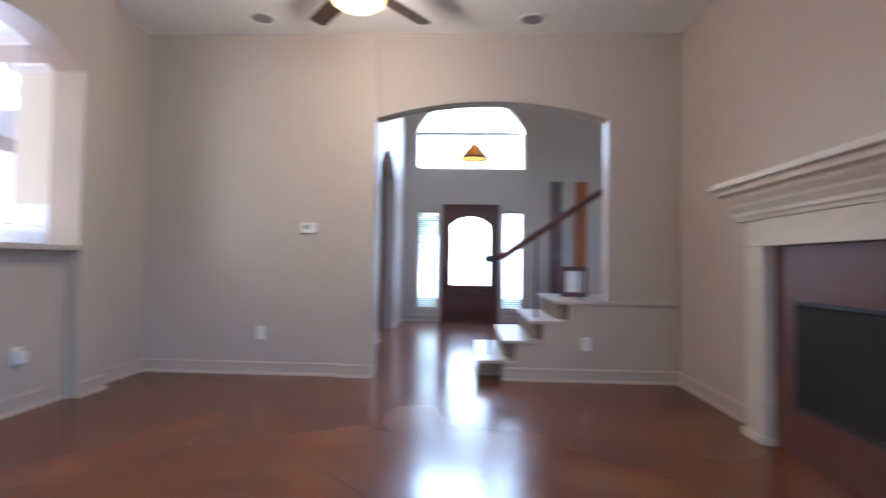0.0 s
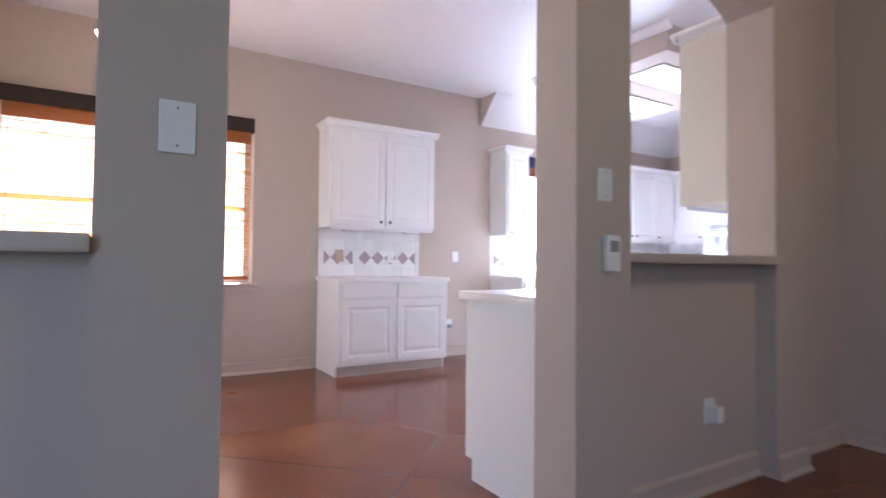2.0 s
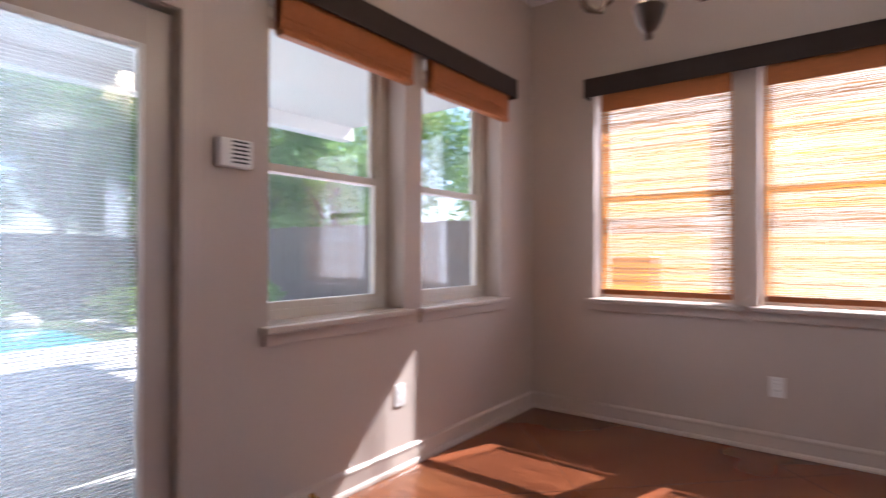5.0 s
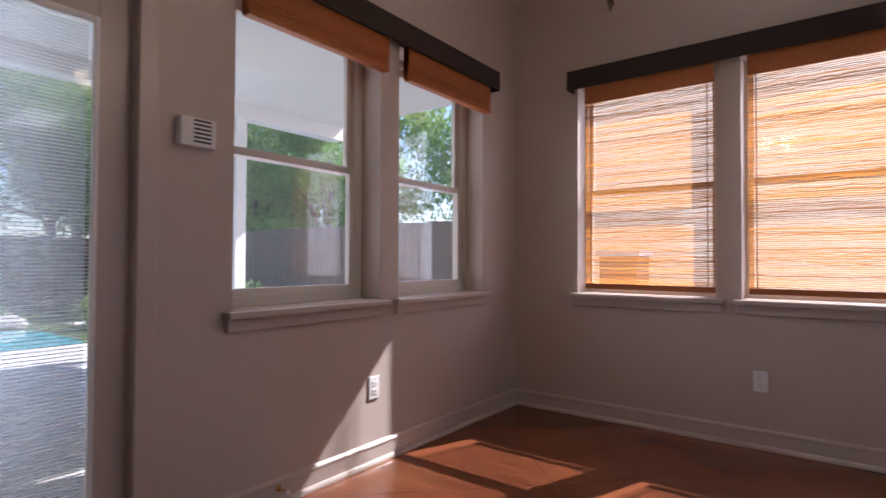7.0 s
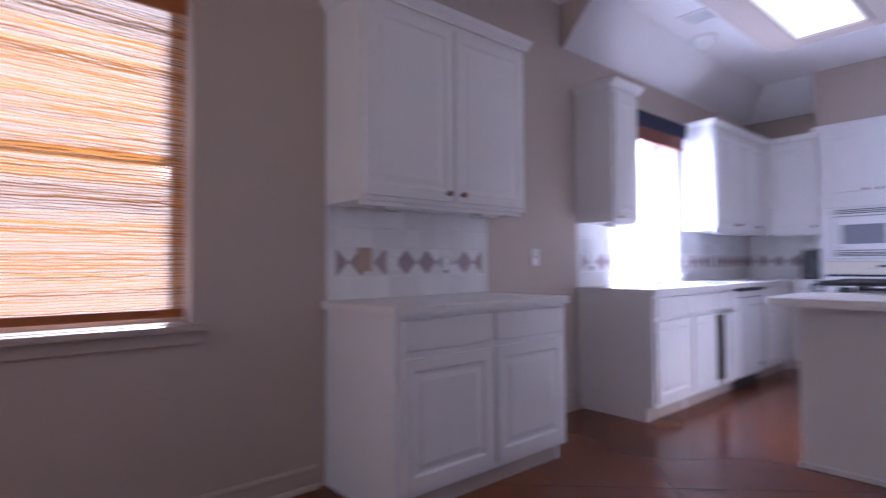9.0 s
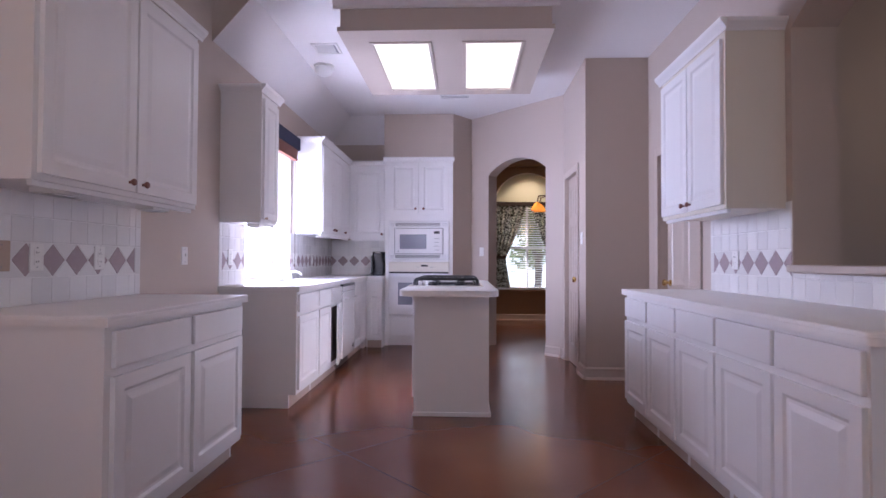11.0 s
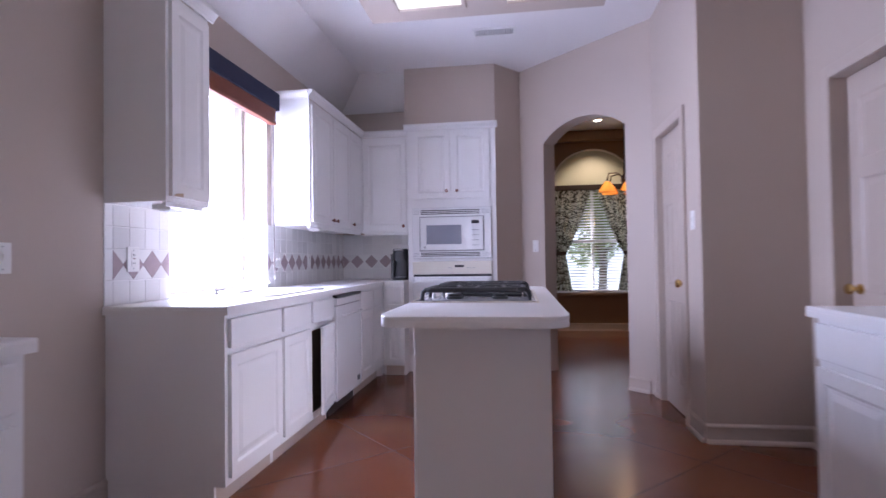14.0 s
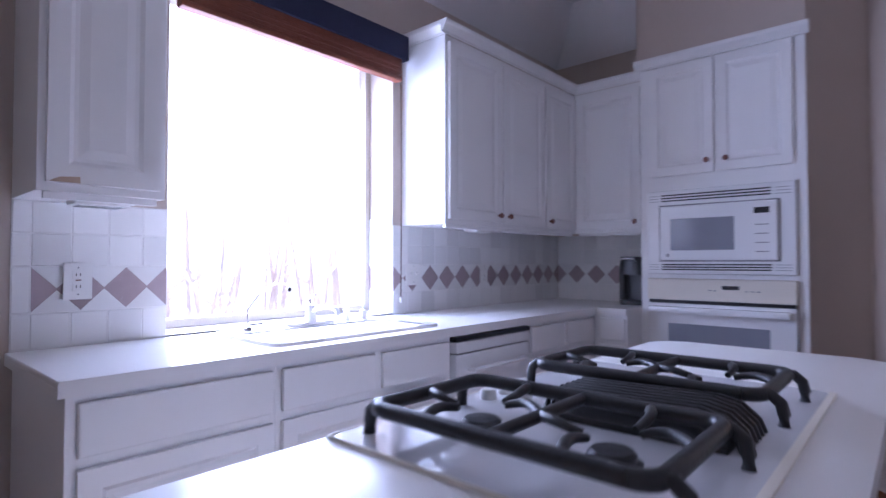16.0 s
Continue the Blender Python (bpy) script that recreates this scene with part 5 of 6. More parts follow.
for name, b in (("side", (X0, X1, Y0, Y0 + 0.02, ZB + 0.02, CE)), ("side", (X0, X1, Y1 - 0.02, Y1, ZB + 0.02, CE)), ("side", (X0, X0 + 0.02, Y0 + 0.02, Y1 - 0.02, ZB + 0.02, CE)), ("side", (X1 - 0.02, X1, Y0 + 0.02, Y1 - 0.02, ZB + 0.02, CE))):
    part(name, box(*b), TRIM, ob)
PAN = [(-5.56, -5.07), (-4.83, -4.34)]
bm = bmesh.new()
for p, q, s, t in wall_cells(X0 - 0.02, X1 + 0.02, Y0 - 0.02, Y1 + 0.02, [(a, c, 6.31, 7.50) for a, c in PAN]):
    box(p, q, s, t, ZB - 0.012, ZB + 0.02, bm=bm)
part("face_frame", bm, TRIM, ob, "beige painted face frame")
crown = moved(profile_run([(0, 0), (0.012, 0), (0.016, 0.02), (0.05, 0.055), (0.055, 0.07), (0, 0.07)], X1 - X0 + 0.11), Matrix.Translation((X0 - 0.055, Y0, CE - 0.07)))
part("crown_moulding", crown, CEIL, ob)
for a, c in PAN:
    f = bmesh.new()
    for b in ((a, a + 0.03, 6.31, 7.50), (c - 0.03, c, 6.31, 7.50), (a + 0.03, c - 0.03, 6.31, 6.34), (a + 0.03, c - 0.03, 7.47, 7.50)):
        box(*b, ZB - 0.022, ZB - 0.002, 0.006, f)
    d = part("panel_frame", f, TRIM, ob)
    part("diffuser", box(a + 0.025, c - 0.025, 6.335, 7.475, ZB - 0.004, ZB + 0.004), PANEL, d, "lit frosted diffuser")
    area("panel_light", look(((a + c) / 2, 6.9, ZB - 0.03), ((a + c) / 2, 6.9, 0), 0), 0.42, 1.1, 0.46, (1.0, 0.96, 0.90))


def ceiling_vent(x, y, w, d, label, turn=0):
    ob = thing("ceiling_vent", pose(x, y, CE, 0, 0, turn), label, "ceiling vent", "ceiling vents")
    part("backing", box(-w / 2 + 0.01, w / 2 - 0.01, -d / 2 + 0.01, d / 2 - 0.01, -0.004, 0), GREY, ob)
    bm = box(-w / 2, w / 2, -d / 2, -d / 2 + 0.02, -0.012, 0, 0.003)
    box(-w / 2, w / 2, d / 2 - 0.02, d / 2, -0.012, 0, 0.003, bm)
    box(-w / 2, -w / 2 + 0.02, -d / 2 + 0.02, d / 2 - 0.02, -0.012, 0, 0.003, bm)
    box(w / 2 - 0.02, w / 2, -d / 2 + 0.02, d / 2 - 0.02, -0.012, 0, 0.003, bm)
    part("frame", bm, PLASTIC, ob)
    n = int((w - 0.04) / 0.02)
    for k in range(n):
        x0 = -w / 2 + 0.025 + k * 0.02
        part("slat", box(x0, x0 + 0.009, -d / 2 + 0.02, d / 2 - 0.02, -0.010, -0.003), PLASTIC, ob)
    return ob


ceiling_vent(-4.93, 8.48, 0.36, 0.16, "white slatted ceiling vent near the ovens")
ceiling_vent(-6.08, 7.02, 0.24, 0.24, "white square ceiling vent beside the light box")
ob = thing("ceiling_dome_light", pose(-6.22, 7.46, CE), "small white round ceiling dome over the sink", "ceiling light")
part("base", lathe([(0.0, -0.02), (0.095, -0.02), (0.10, 0.0)], 28), PLASTIC, ob, "", 40)
part("dome", lathe([(0.0, -0.105), (0.04, -0.10), (0.075, -0.08), (0.09, -0.05), (0.085, -0.02)], 28), FROST, ob, "frosted glass dome", 60)
for x, y in ((-1.78, 5.75), (0.50, 5.80)):
    ob = thing("ceiling_speaker", pose(x, y, CE), "round white recessed ceiling fixture", "ceiling fixture", "round ceiling fixtures")
    part("ring", lathe([(0.085, -0.002), (0.11, -0.012), (0.125, -0.006), (0.125, 0.0)], 28), PLASTIC, ob, "", 40)
    part("grille", lathe([(0.0, -0.004), (0.085, -0.004)], 28), GREY, ob)

# chandelier in the nook
CH = Vector((-4.55, 2.45, 1.772))
ob = thing("chandelier", pose(*CH), "dark bronze scrolled chandelier with lit frosted shades", "chandelier")
part("finial", lathe([(0.0, 0.0), (0.010, 0.008), (0.008, 0.022), (0.020, 0.032), (0.034, 0.055), (0.042, 0.085), (0.046, 0.095), (0.040, 0.105), (0.018, 0.115), (0.0, 0.116)], 18), BRONZE, ob, "turned bronze finial", 40)
part("stem", lathe([(0.014, 0.11), (0.018, 0.16), (0.024, 0.20), (0.016, 0.24), (0.020, 0.32), (0.030, 0.36), (0.018, 0.40), (0.010, 0.44), (0.0, 0.45)], 16), BRONZE, ob, "turned bronze stem", 40)
bm = bmesh.new()
for k in range(24):
    z = 0.45 + 0.0342 * k
    tube([(0.010 * math.cos(a) * (1 if k % 2 else 0), 0.010 * math.cos(a) * (0 if k % 2 else 1), z + 0.022 * math.sin(a)) for a in [2 * math.pi * i / 10 for i in range(11)]], 0.0025, 5, bm)
part("chain", bm, BRONZE, ob, "bronze chain")
part("canopy", lathe([(0.0, 1.248), (0.055, 1.253), (0.06, 1.288)], 20), BRONZE, ob, "", 40)
for k in range(6):
    a = radians(60 * k + 20)
    rr, zz = (0.205, 0.31) if k % 2 == 0 else (0.19, 0.235)
    c, s = math.cos(a), math.sin(a)
    pts = []
    for u in range(15):
        f = u / 14
        ang = radians(-90 + 235 * f)
        pts.append((rr * 0.78 + 0.062 * math.cos(ang), zz - 0.115 + 0.055 * math.sin(ang)))
    inner = [(0.016, 0.20), (0.05, 0.235), (0.09, 0.20), (0.12, 0.155)]
    path = [(r * c, r * s, z) for r, z in inner + pts]
    path.append((rr * c, rr * s, zz - 0.02))
    arm = part("arm", tube(path, 0.0065, 7), BRONZE, ob, "scrolled bronze arm", 50)
    part("cup", lathe([(0.010, -0.03), (0.026, -0.015), (0.030, 0.0), (0.024, 0.008), (0.0, 0.01)], 14, at=(rr * c, rr * s, zz)), BRONZE, ob, "", 40)
    part("shade", lathe([(0.022, 0.0), (0.036, 0.012), (0.042, 0.045), (0.046, 0.075), (0.062, 0.105), (0.068, 0.112)], 20, at=(rr * c, rr * s, zz)), SHADE, ob, "lit frosted glass bell shade", 60)
    part("light_bulb", lathe([(0.0, 0.02), (0.018, 0.03), (0.024, 0.06), (0.016, 0.085), (0.0, 0.09)], 12, at=(rr * c, rr * s, zz)), BULB, ob, "glowing bulb", 60)
for k in range(3):
    a = radians(120 * k + 20)
    bulb("chandelier_light", (CH.x + 0.12 * math.cos(a), CH.y + 0.12 * math.sin(a), CH.z + 0.46), 1.3, (1.0, 0.78, 0.48), 0.06)

# ---- living room ----
ob = thing("ceiling_fan", pose(-0.75, 4.75, CE), "dark wood ceiling fan with a lit amber glass bowl", "ceiling fan")
part("canopy", lathe([(0.0, -0.07), (0.05, -0.065), (0.075, -0.02), (0.08, 0.0)], 22), BRONZE, ob, "", 40)
UP = Matrix.Translation((0, 0, 0.085))
part("rod", cyl((0, 0, -0.155), 0.014, 0.10, seg=12), BRONZE, ob)
part("motor", moved(lathe([(0.0, -0.40), (0.06, -0.40), (0.12, -0.37), (0.14, -0.32), (0.13, -0.27), (0.07, -0.23), (0.0, -0.22)], 28), UP), BRONZE, ob, "dark bronze motor housing", 40)
part("light_fitter", moved(lathe([(0.0, -0.43), (0.10, -0.43), (0.12, -0.41), (0.08, -0.39)], 24), UP), BRONZE, ob, "", 40)
part("glass_bowl", moved(lathe([(0.0, -0.505), (0.06, -0.50), (0.12, -0.48), (0.165, -0.45), (0.18, -0.425), (0.17, -0.42)], 28), UP), AMBER, ob, "lit amber glass bowl", 60)
part("finial", moved(lathe([(0.0, -0.53), (0.012, -0.52), (0.008, -0.505)], 12), UP), BRONZE, ob, "", 40)
for k in range(5):
    m = Matrix.Rotation(radians(56 + 72 * k), 4, "Z") @ Matrix.Translation((0, 0, -0.245)) @ Matrix.Rotation(radians(10), 4, "X")
    part("blade", moved(prism(rounded(0.20, 0.70, -0.065, 0.065, 0.03), -0.004, 0.004), m), FANWOOD, ob, "dark wood blade")
    part("blade_iron", moved(box(0.10, 0.26, -0.022, 0.022, 0.004, 0.012, 0.003), m), BRONZE, ob)

ob = thing("fireplace", pose(LE, 3.75, 0, 0, 0, -90), "distressed cream wooden mantel fireplace with slate surround", "fireplace")
W2 = 0.98                                                     # half width to the outside of the legs
part("surround", box(-0.78, 0.78, -0.06, 0.0, 0.0, 1.16, 0.004), STONE, ob, "red-brown slate surround")
part("firebox", box(-0.56, 0.56, -0.064, -0.055, 0.28, 0.82), FIREBLACK, ob, "black firebox opening")
bm = box(-0.58, -0.555, -0.078, -0.06, 0.26, 0.84, 0.003)
box(0.555, 0.58, -0.078, -0.06, 0.26, 0.84, 0.003, bm)
box(-0.555, 0.555, -0.078, -0.06, 0.82, 0.84, 0.003, bm)
box(-0.555, 0.555, -0.078, -0.06, 0.26, 0.285, 0.003, bm)
part("metal_frame", bm, IRON, ob, "black metal frame")
# The glass is opaque black, the same material as the panel behind it.
part("glass", box(-0.555, 0.555, -0.072, -0.068, 0.285, 0.82), FIREBLACK, ob, "opaque black glass front")
for sx in (-1, 1):
    x0, x1 = sorted((sx * 0.78, sx * W2))
    leg = part("leg", box(x0, x1, -0.125, 0.0, 0.0, 1.14, 0.006), MANTEL, ob, "fluted cream leg")
    part("plinth", box(x0 - 0.012, x1 + 0.012, -0.14, 0.0, 0.0, 0.045, 0.004), MANTEL, leg)
    for k in range(3):
        xx = x0 + 0.045 + 0.042 * k
        part("flute", box(xx, xx + 0.02, -0.129, -0.125, 0.16, 1.02, 0.004), MANTEL, leg)
part("frieze", box(-W2, W2, -0.125, 0.0, 1.14, 1.30, 0.006), MANTEL, ob, "cream frieze board")
MANT = [(0.0, 0.0), (0.135, 0.0), (0.14, 0.02), (0.15, 0.03), (0.15, 0.05), (0.175, 0.085), (0.18, 0.10), (0.205, 0.13), (0.215, 0.15), (0.245, 0.165), (0.25, 0.20), (0.0, 0.20)]
part("mantel_moulding", moved(profile_run(MANT, 2 * W2 + 0.24), Matrix.Translation((-W2 - 0.12, 0, 1.30))), MANTEL, ob, "stepped crown moulding")
part("mantel_shelf", box(-W2 - 0.16, W2 + 0.16, -0.28, 0.0, 1.50, 1.535, 0.006), MANTEL, ob, "weathered cream shelf")
# Added lamp in the unseen east opening, cool fill for the living room.
area("added_light_living", look((1.78, -0.2, 1.4), (-1.6, 2.4, 1.2)), 1.9, 1.7, 5.0, (0.68, 0.85, 1.0))
bulb("fan_light", (-0.75, 4.75, CE - 0.56), 4.2, (1.0, 0.78, 0.50), 0.12)

# ---- foyer ----
ob = thing("door_4", pose(-0.47, 10.7, 0), "dark mahogany entrance door with an arched glass pane", "door", kind="structure")
casing(ob, 1.0, 2.05)
bm = wall_bm("x", 0.03, 0.075, 0.0, 1.0, 0.0, 2.05, [(0.16, 0.84, 0.64, 1.84)], [(0.16, 0.84, 1.68, 1.84)])
part("door_leaf", bm, MAHOG, ob, "mahogany leaf")
part("panel", box(0.18, 0.82, 0.018, 0.03, 0.16, 0.50, 0.008), MAHOG, ob)
part("pane", box(0.16, 0.84, 0.05, 0.056, 0.64, 1.84), GLASS, ob, "bright leaded glass")
part("door_handle", tube([(0.08, 0.03, 0.86), (0.08, -0.02, 0.86), (0.08, -0.03, 0.95), (0.08, -0.02, 1.06), (0.08, 0.03, 1.06)], 0.009, 8), BRASS, ob, "brass pull handle", 40)
for n, x0 in ((6, -0.90), (7, 0.56)):
    ob = thing("window_%d" % n, pose(x0, 10.7, 0.22), "narrow sidelight with white blinds beside the entrance", "window", kind="structure")
    bm = box(0, 0.035, 0.04, 0.10, 0, 1.71)
    box(0.365, 0.40, 0.04, 0.10, 0, 1.71, bm=bm)
    box(0.035, 0.365, 0.04, 0.10, 0, 0.035, bm=bm)
    box(0.035, 0.365, 0.04, 0.10, 1.675, 1.71, bm=bm)
    part("window_frame", bm, TRIM, ob)
    part("pane", box(0.035, 0.365, 0.09, 0.094, 0.035, 1.675), GLASS, ob).visible_shadow = False
    for k in range(44):
        part("blind_slat", moved(box(0.03, 0.37, -0.017, 0.017, -0.001, 0.001), Matrix.Translation((0, 0.03, 0.04 + 0.038 * k)) @ Matrix.Rotation(radians(42), 4, "X")), BLIND, ob)
ob = thing("window_8", pose(-0.95, 10.7, 2.66), "arched transom window above the entrance", "window", kind="structure")
bm = box(0, 0.035, 0.06, 0.12, 0, 0.64)
box(1.865, 1.90, 0.06, 0.12, 0, 0.64, bm=bm)
box(0.035, 1.865, 0.06, 0.12, 0, 0.035, bm=bm)
box(0.035, 1.865, 0.06, 0.12, 0.63, 0.67, bm=bm)
box(0.035, 1.865, 0.075, 0.105, 0.335, 0.35, bm=bm)
part("window_frame", bm, TRIM, ob)
part("pane", box(0.03, 1.87, 0.088, 0.092, 0.03, 1.31), GLASS, ob).visible_shadow = False
ob = thing("pendant_light", pose(0.06, 9.0, 2.52), "amber glass bell pendant hanging in the foyer", "pendant light")
part("shade", lathe([(0.21, 0.0), (0.20, 0.02), (0.15, 0.09), (0.08, 0.17), (0.05, 0.20), (0.0, 0.21)], 26), STAINED, ob, "amber glass bell shade", 50)
part("rim", lathe([(0.21, -0.012), (0.216, 0.0), (0.21, 0.012), (0.204, 0.0), (0.21, -0.012)], 26), BRONZE, ob)
part("rod", cyl((0, 0, 0.20), 0.008, 2.46, seg=8), BRONZE, ob)
ob = thing("staircase", pose(0, 0, 0), "carpeted stairs with pale nosings rising from the foyer", "stairs")
for k in range(4):
    x0, z = 0.10 + 0.23 * k, 0.175 * (k + 1)
    x1 = 2.0 if k == 3 else x0 + 0.26
    s = part("step", box(x0, x1, LY + 0.20, 7.30, 0.0, z - 0.03), CARPET, ob, "taupe carpeted riser")
    part("nosing", box(x0 - 0.03, x1, LY - 0.015, 7.32, z - 0.03, z, 0.008), TRIM, ob, "pale painted tread edge")
for k in range(6):
    x0, z = 2.0 + 0.23 * k, 0.70 + 0.175 * (k + 1)
    part("step", box(x0, x0 + 0.23, LY + 0.20, 7.30, 0.0, z), CARPET, ob, "taupe carpeted step")
ob = thing("stair_rail", pose(0, 0, 0), "dark wood stair handrail on slim posts", "handrail")
part("rail", tube([(0.22, 6.34, 1.06), (0.34, 6.34, 1.10), (0.42, 6.34, 1.16), (1.15, 6.34, 1.66), (1.36, 6.34, 1.80)], 0.032, 10), MAHOG, ob, "dark wood rail", 50)
part("volute", lathe([(0.0, -0.03), (0.06, -0.03), (0.07, 0.0), (0.06, 0.03), (0.0, 0.03)], 20, at=(0.20, 6.34, 1.06)), IRON, ob, "", 40)
for x, z0, z1 in ((0.20, 0.175, 1.05), (0.62, 0.525, 1.28), (1.02, 0.70, 1.55)):
    part("post", cyl((x, 6.34, z0), 0.011, z1 - z0, seg=10), IRON, ob, "slim iron post")
ob = thing("picture_frame", pose(1.05, 6.75, 0.70), "small dark framed picture standing on the landing", "picture frame")
part("frame", box(-0.13, 0.13, 0.0, 0.02, 0.0, 0.30, 0.004), MAHOG, ob)
part("print", box(-0.085, 0.085, -0.003, 0.0, 0.045, 0.255), PLASTIC, ob, "plain white print")
for x0, mat, lab in ((1.40, MAHOG, "dark wooden study door leaf standing open"), (1.82, REEDDARK, "orange-brown wooden study door leaf standing open")):
    o = solo("study_door", leaf_bm(0.20, 2.45, [(0.04, 0.16, 0.2, 1.1), (0.04, 0.16, 1.25, 2.3)]), mat, lab, "door", m=pose(x0, 10.62, 0.0))

# ---- dining room ----
ob = thing("window_9", pose(-4.20, 12.4, 0.58), "dining room window with white blinds", "window", kind="structure")
bm = box(0, 0.05, 0.05, 0.12, 0, 1.58)
box(1.11, 1.16, 0.05, 0.12, 0, 1.58, bm=bm)
box(0.05, 1.11, 0.05, 0.12, 0, 0.05, bm=bm)
box(0.05, 1.11, 0.05, 0.12, 0.78, 0.82, bm=bm)
box(0.56, 0.60, 0.05, 0.12, 0.05, 1.58, bm=bm)
part("window_frame", bm, PLASTIC, ob)
part("pane", box(0.05, 1.11, 0.10, 0.104, 0.05, 1.58), GLASS, ob).visible_shadow = False
for k in range(36):
    part("blind_slat", moved(box(0.03, 1.13, -0.02, 0.02, -0.0012, 0.0012), Matrix.Translation((0, 0.025, 0.04 + 0.043 * k)) @ Matrix.Rotation(radians(28), 4, "X")), BLIND, ob)
part("window_sill", box(-0.05, 1.21, -0.06, 0.0, -0.04, 0.0, 0.006), BROWNWALL, ob)
bm = bmesh.new()
mid = (-3.62, 12.396)
arc = [(mid[0] + 0.62 * math.cos(radians(a)), 2.20 + 0.58 * math.sin(radians(a))) for a in range(0, 181, 6)]
lo = [bm.verts.new((x, 12.396, z)) for x, z in arc]
hi = [bm.verts.new((x, 12.388, z)) for x, z in arc]
bm.faces.new(hi)
for k in range(len(arc)):
    bm.faces.new((lo[k], lo[(k + 1) % len(arc)], hi[(k + 1) % len(arc)], hi[k]))
niche = solo("arched_niche_panel", bm, GREENWALL, "sage painted half-round niche above the dining window", "niche")
bm = tube([(x, 12.385, z) for x, z in arc], 0.014, 8)
solo("niche_trim", bm, CREAM, "pale half-round trim around the niche", "trim", smooth=50)


def drape(m, w, h, side, label):
    """A gathered curtain panel pulled to one side by a tie-back at 0.42 of its height."""
    bm, nu, nv = bmesh.new(), 40, 26
    grid = []
    for j in range(nv + 1):
        v = j / nv
        pull = 0.34 + 0.66 * min(1, abs(v - 0.36) / 0.64) ** 0.8 if v > 0.36 else 0.34 + 0.16 * (0.36 - v) / 0.36
        row = []
        for i in range(nu + 1):
            u = i / nu
            x = side * (u * w * pull)
            y = -0.03 + 0.028 * math.sin(u * 36 + 0.6 * math.sin(v * 5)) * (0.6 + 0.4 * v)
            row.append(bm.verts.new((x, y, v * h)))
        grid.append(row)
    for j in range(nv):
        for i in range(nu):
            bm.faces.new((grid[j][i], grid[j][i + 1], grid[j + 1][i + 1], grid[j + 1][i]))
    ob = thing("curtain", m, label, "curtain", "dining room curtains")
    part("cloth", bm, CURTAIN, ob, "dark green and cream scrolled cloth", 60)
    part("tie_back", box(min(0, side * w * 0.36), max(0, side * w * 0.36), -0.075, -0.062, 0.36 * h - 0.03, 0.36 * h + 0.03, 0.006), ESPRESSO, ob)
    return ob


drape(pose(-4.26, 12.33, 0.62), 0.62, 1.58, 1, "tied-back dark green scrolled curtain at the dining window")
drape(pose(-2.98, 12.33, 0.62), 0.62, 1.58, -1, "tied-back dark green scrolled curtain at the dining window")
ob = thing("curtain_rod", pose(-4.30, 12.30, 2.20), "dark curtain rod with a gathered header", "curtain rod")
part("rod", cyl((0, 0, 0), 0.016, 1.36, "x", 12), BRONZE, ob)
part("header", box(0.02, 1.34, -0.03, 0.0, -0.05, 0.03, 0.01), ESPRESSO, ob, "dark gathered header")
ob = thing("dining_chandelier", pose(-3.43, 10.85, 1.93), "bronze chandelier with amber stained-glass shades", "chandelier")
part("stem", cyl((0, 0, 0.10), 0.012, 1.03, seg=10), BRONZE, ob)
part("hub", lathe([(0.0, 0.08), (0.03, 0.10), (0.05, 0.16), (0.02, 0.22), (0.0, 0.24)], 16), BRONZE, ob, "", 40)
for k in range(5):
    a = radians(72 * k + 200)
    c, s = math.cos(a) * 0.24, math.sin(a) * 0.24
    part("arm", tube([(0, 0, 0.16), (c * 0.4, s * 0.4, 0.24), (c * 0.9, s * 0.9, 0.23), (c, s, 0.14)], 0.009, 8), BRONZE, ob, "", 50)
    part("shade", lathe([(0.105, 0.0), (0.10, 0.02), (0.07, 0.075), (0.035, 0.12), (0.02, 0.13)], 18, at=(c, s, 0.0)), STAINED, ob, "amber stained-glass bell shade", 50)
    part("light_bulb", lathe([(0.0, 0.01), (0.018, 0.02), (0.02, 0.05), (0.0, 0.07)], 10, at=(c, s, 0.02)), BULB, ob, "glowing bulb", 60)
bulb("dining_light", (-3.43, 10.85, 1.85), 3.4, (1.0, 0.62, 0.25), 0.15)
ob = thing("recessed_light", pose(-3.62, 11.7, CE), "small recessed ceiling spotlight in the dining room", "recessed light")
part("ring", lathe([(0.05, -0.003), (0.075, -0.008), (0.08, 0.0)], 22), PLASTIC, ob, "", 40)
part("lamp", lathe([(0.0, -0.002), (0.05, -0.002)], 18), BULB, ob, "glowing lamp")
d = bpy.data.lights.new("dining_spot", "SPOT")
d.energy, d.color, d.spot_size, d.spot_blend, d.shadow_soft_size = 28, (1.0, 0.75, 0.45), radians(100), 0.6, 0.04
o = new("dining_spot", d)
o.matrix_world = look((-3.62, 11.9, CE - 0.03), (-3.62, 12.2, 0))
part("cornice", box(-1.4, 1.4, 0.55, 0.70, -0.16, 0.0, 0.02), BROWNWALL, thing("crown_beam", pose(-3.62, 11.7, CE), "brown painted cornice beam over the dining window", "cornice"))

# ---- outdoors ----
struct("ground", box(-70, 70, -70, 70, -0.30, -0.16), GRASS, "green lawn around the house", "ground")
struct("patio", box(-9.0, 2.0, -5.3, 0.70, -0.16, -0.06), PATIO, "pale concrete patio behind the house", "patio")
struct("porch_ceiling", box(-8.2, -2.98, -2.7, 0.70, 2.92, 3.02), SOFFIT, "white painted porch ceiling", "ceiling")
struct("porch_beam", box(-8.2, -2.98, -2.85, -2.65, 2.74, 3.02), SOFFIT, "white painted porch beam", "beam")
ob = thing("porch_post", pose(-6.65, -2.75, -0.06), "white painted square porch post", "post", "porch posts")
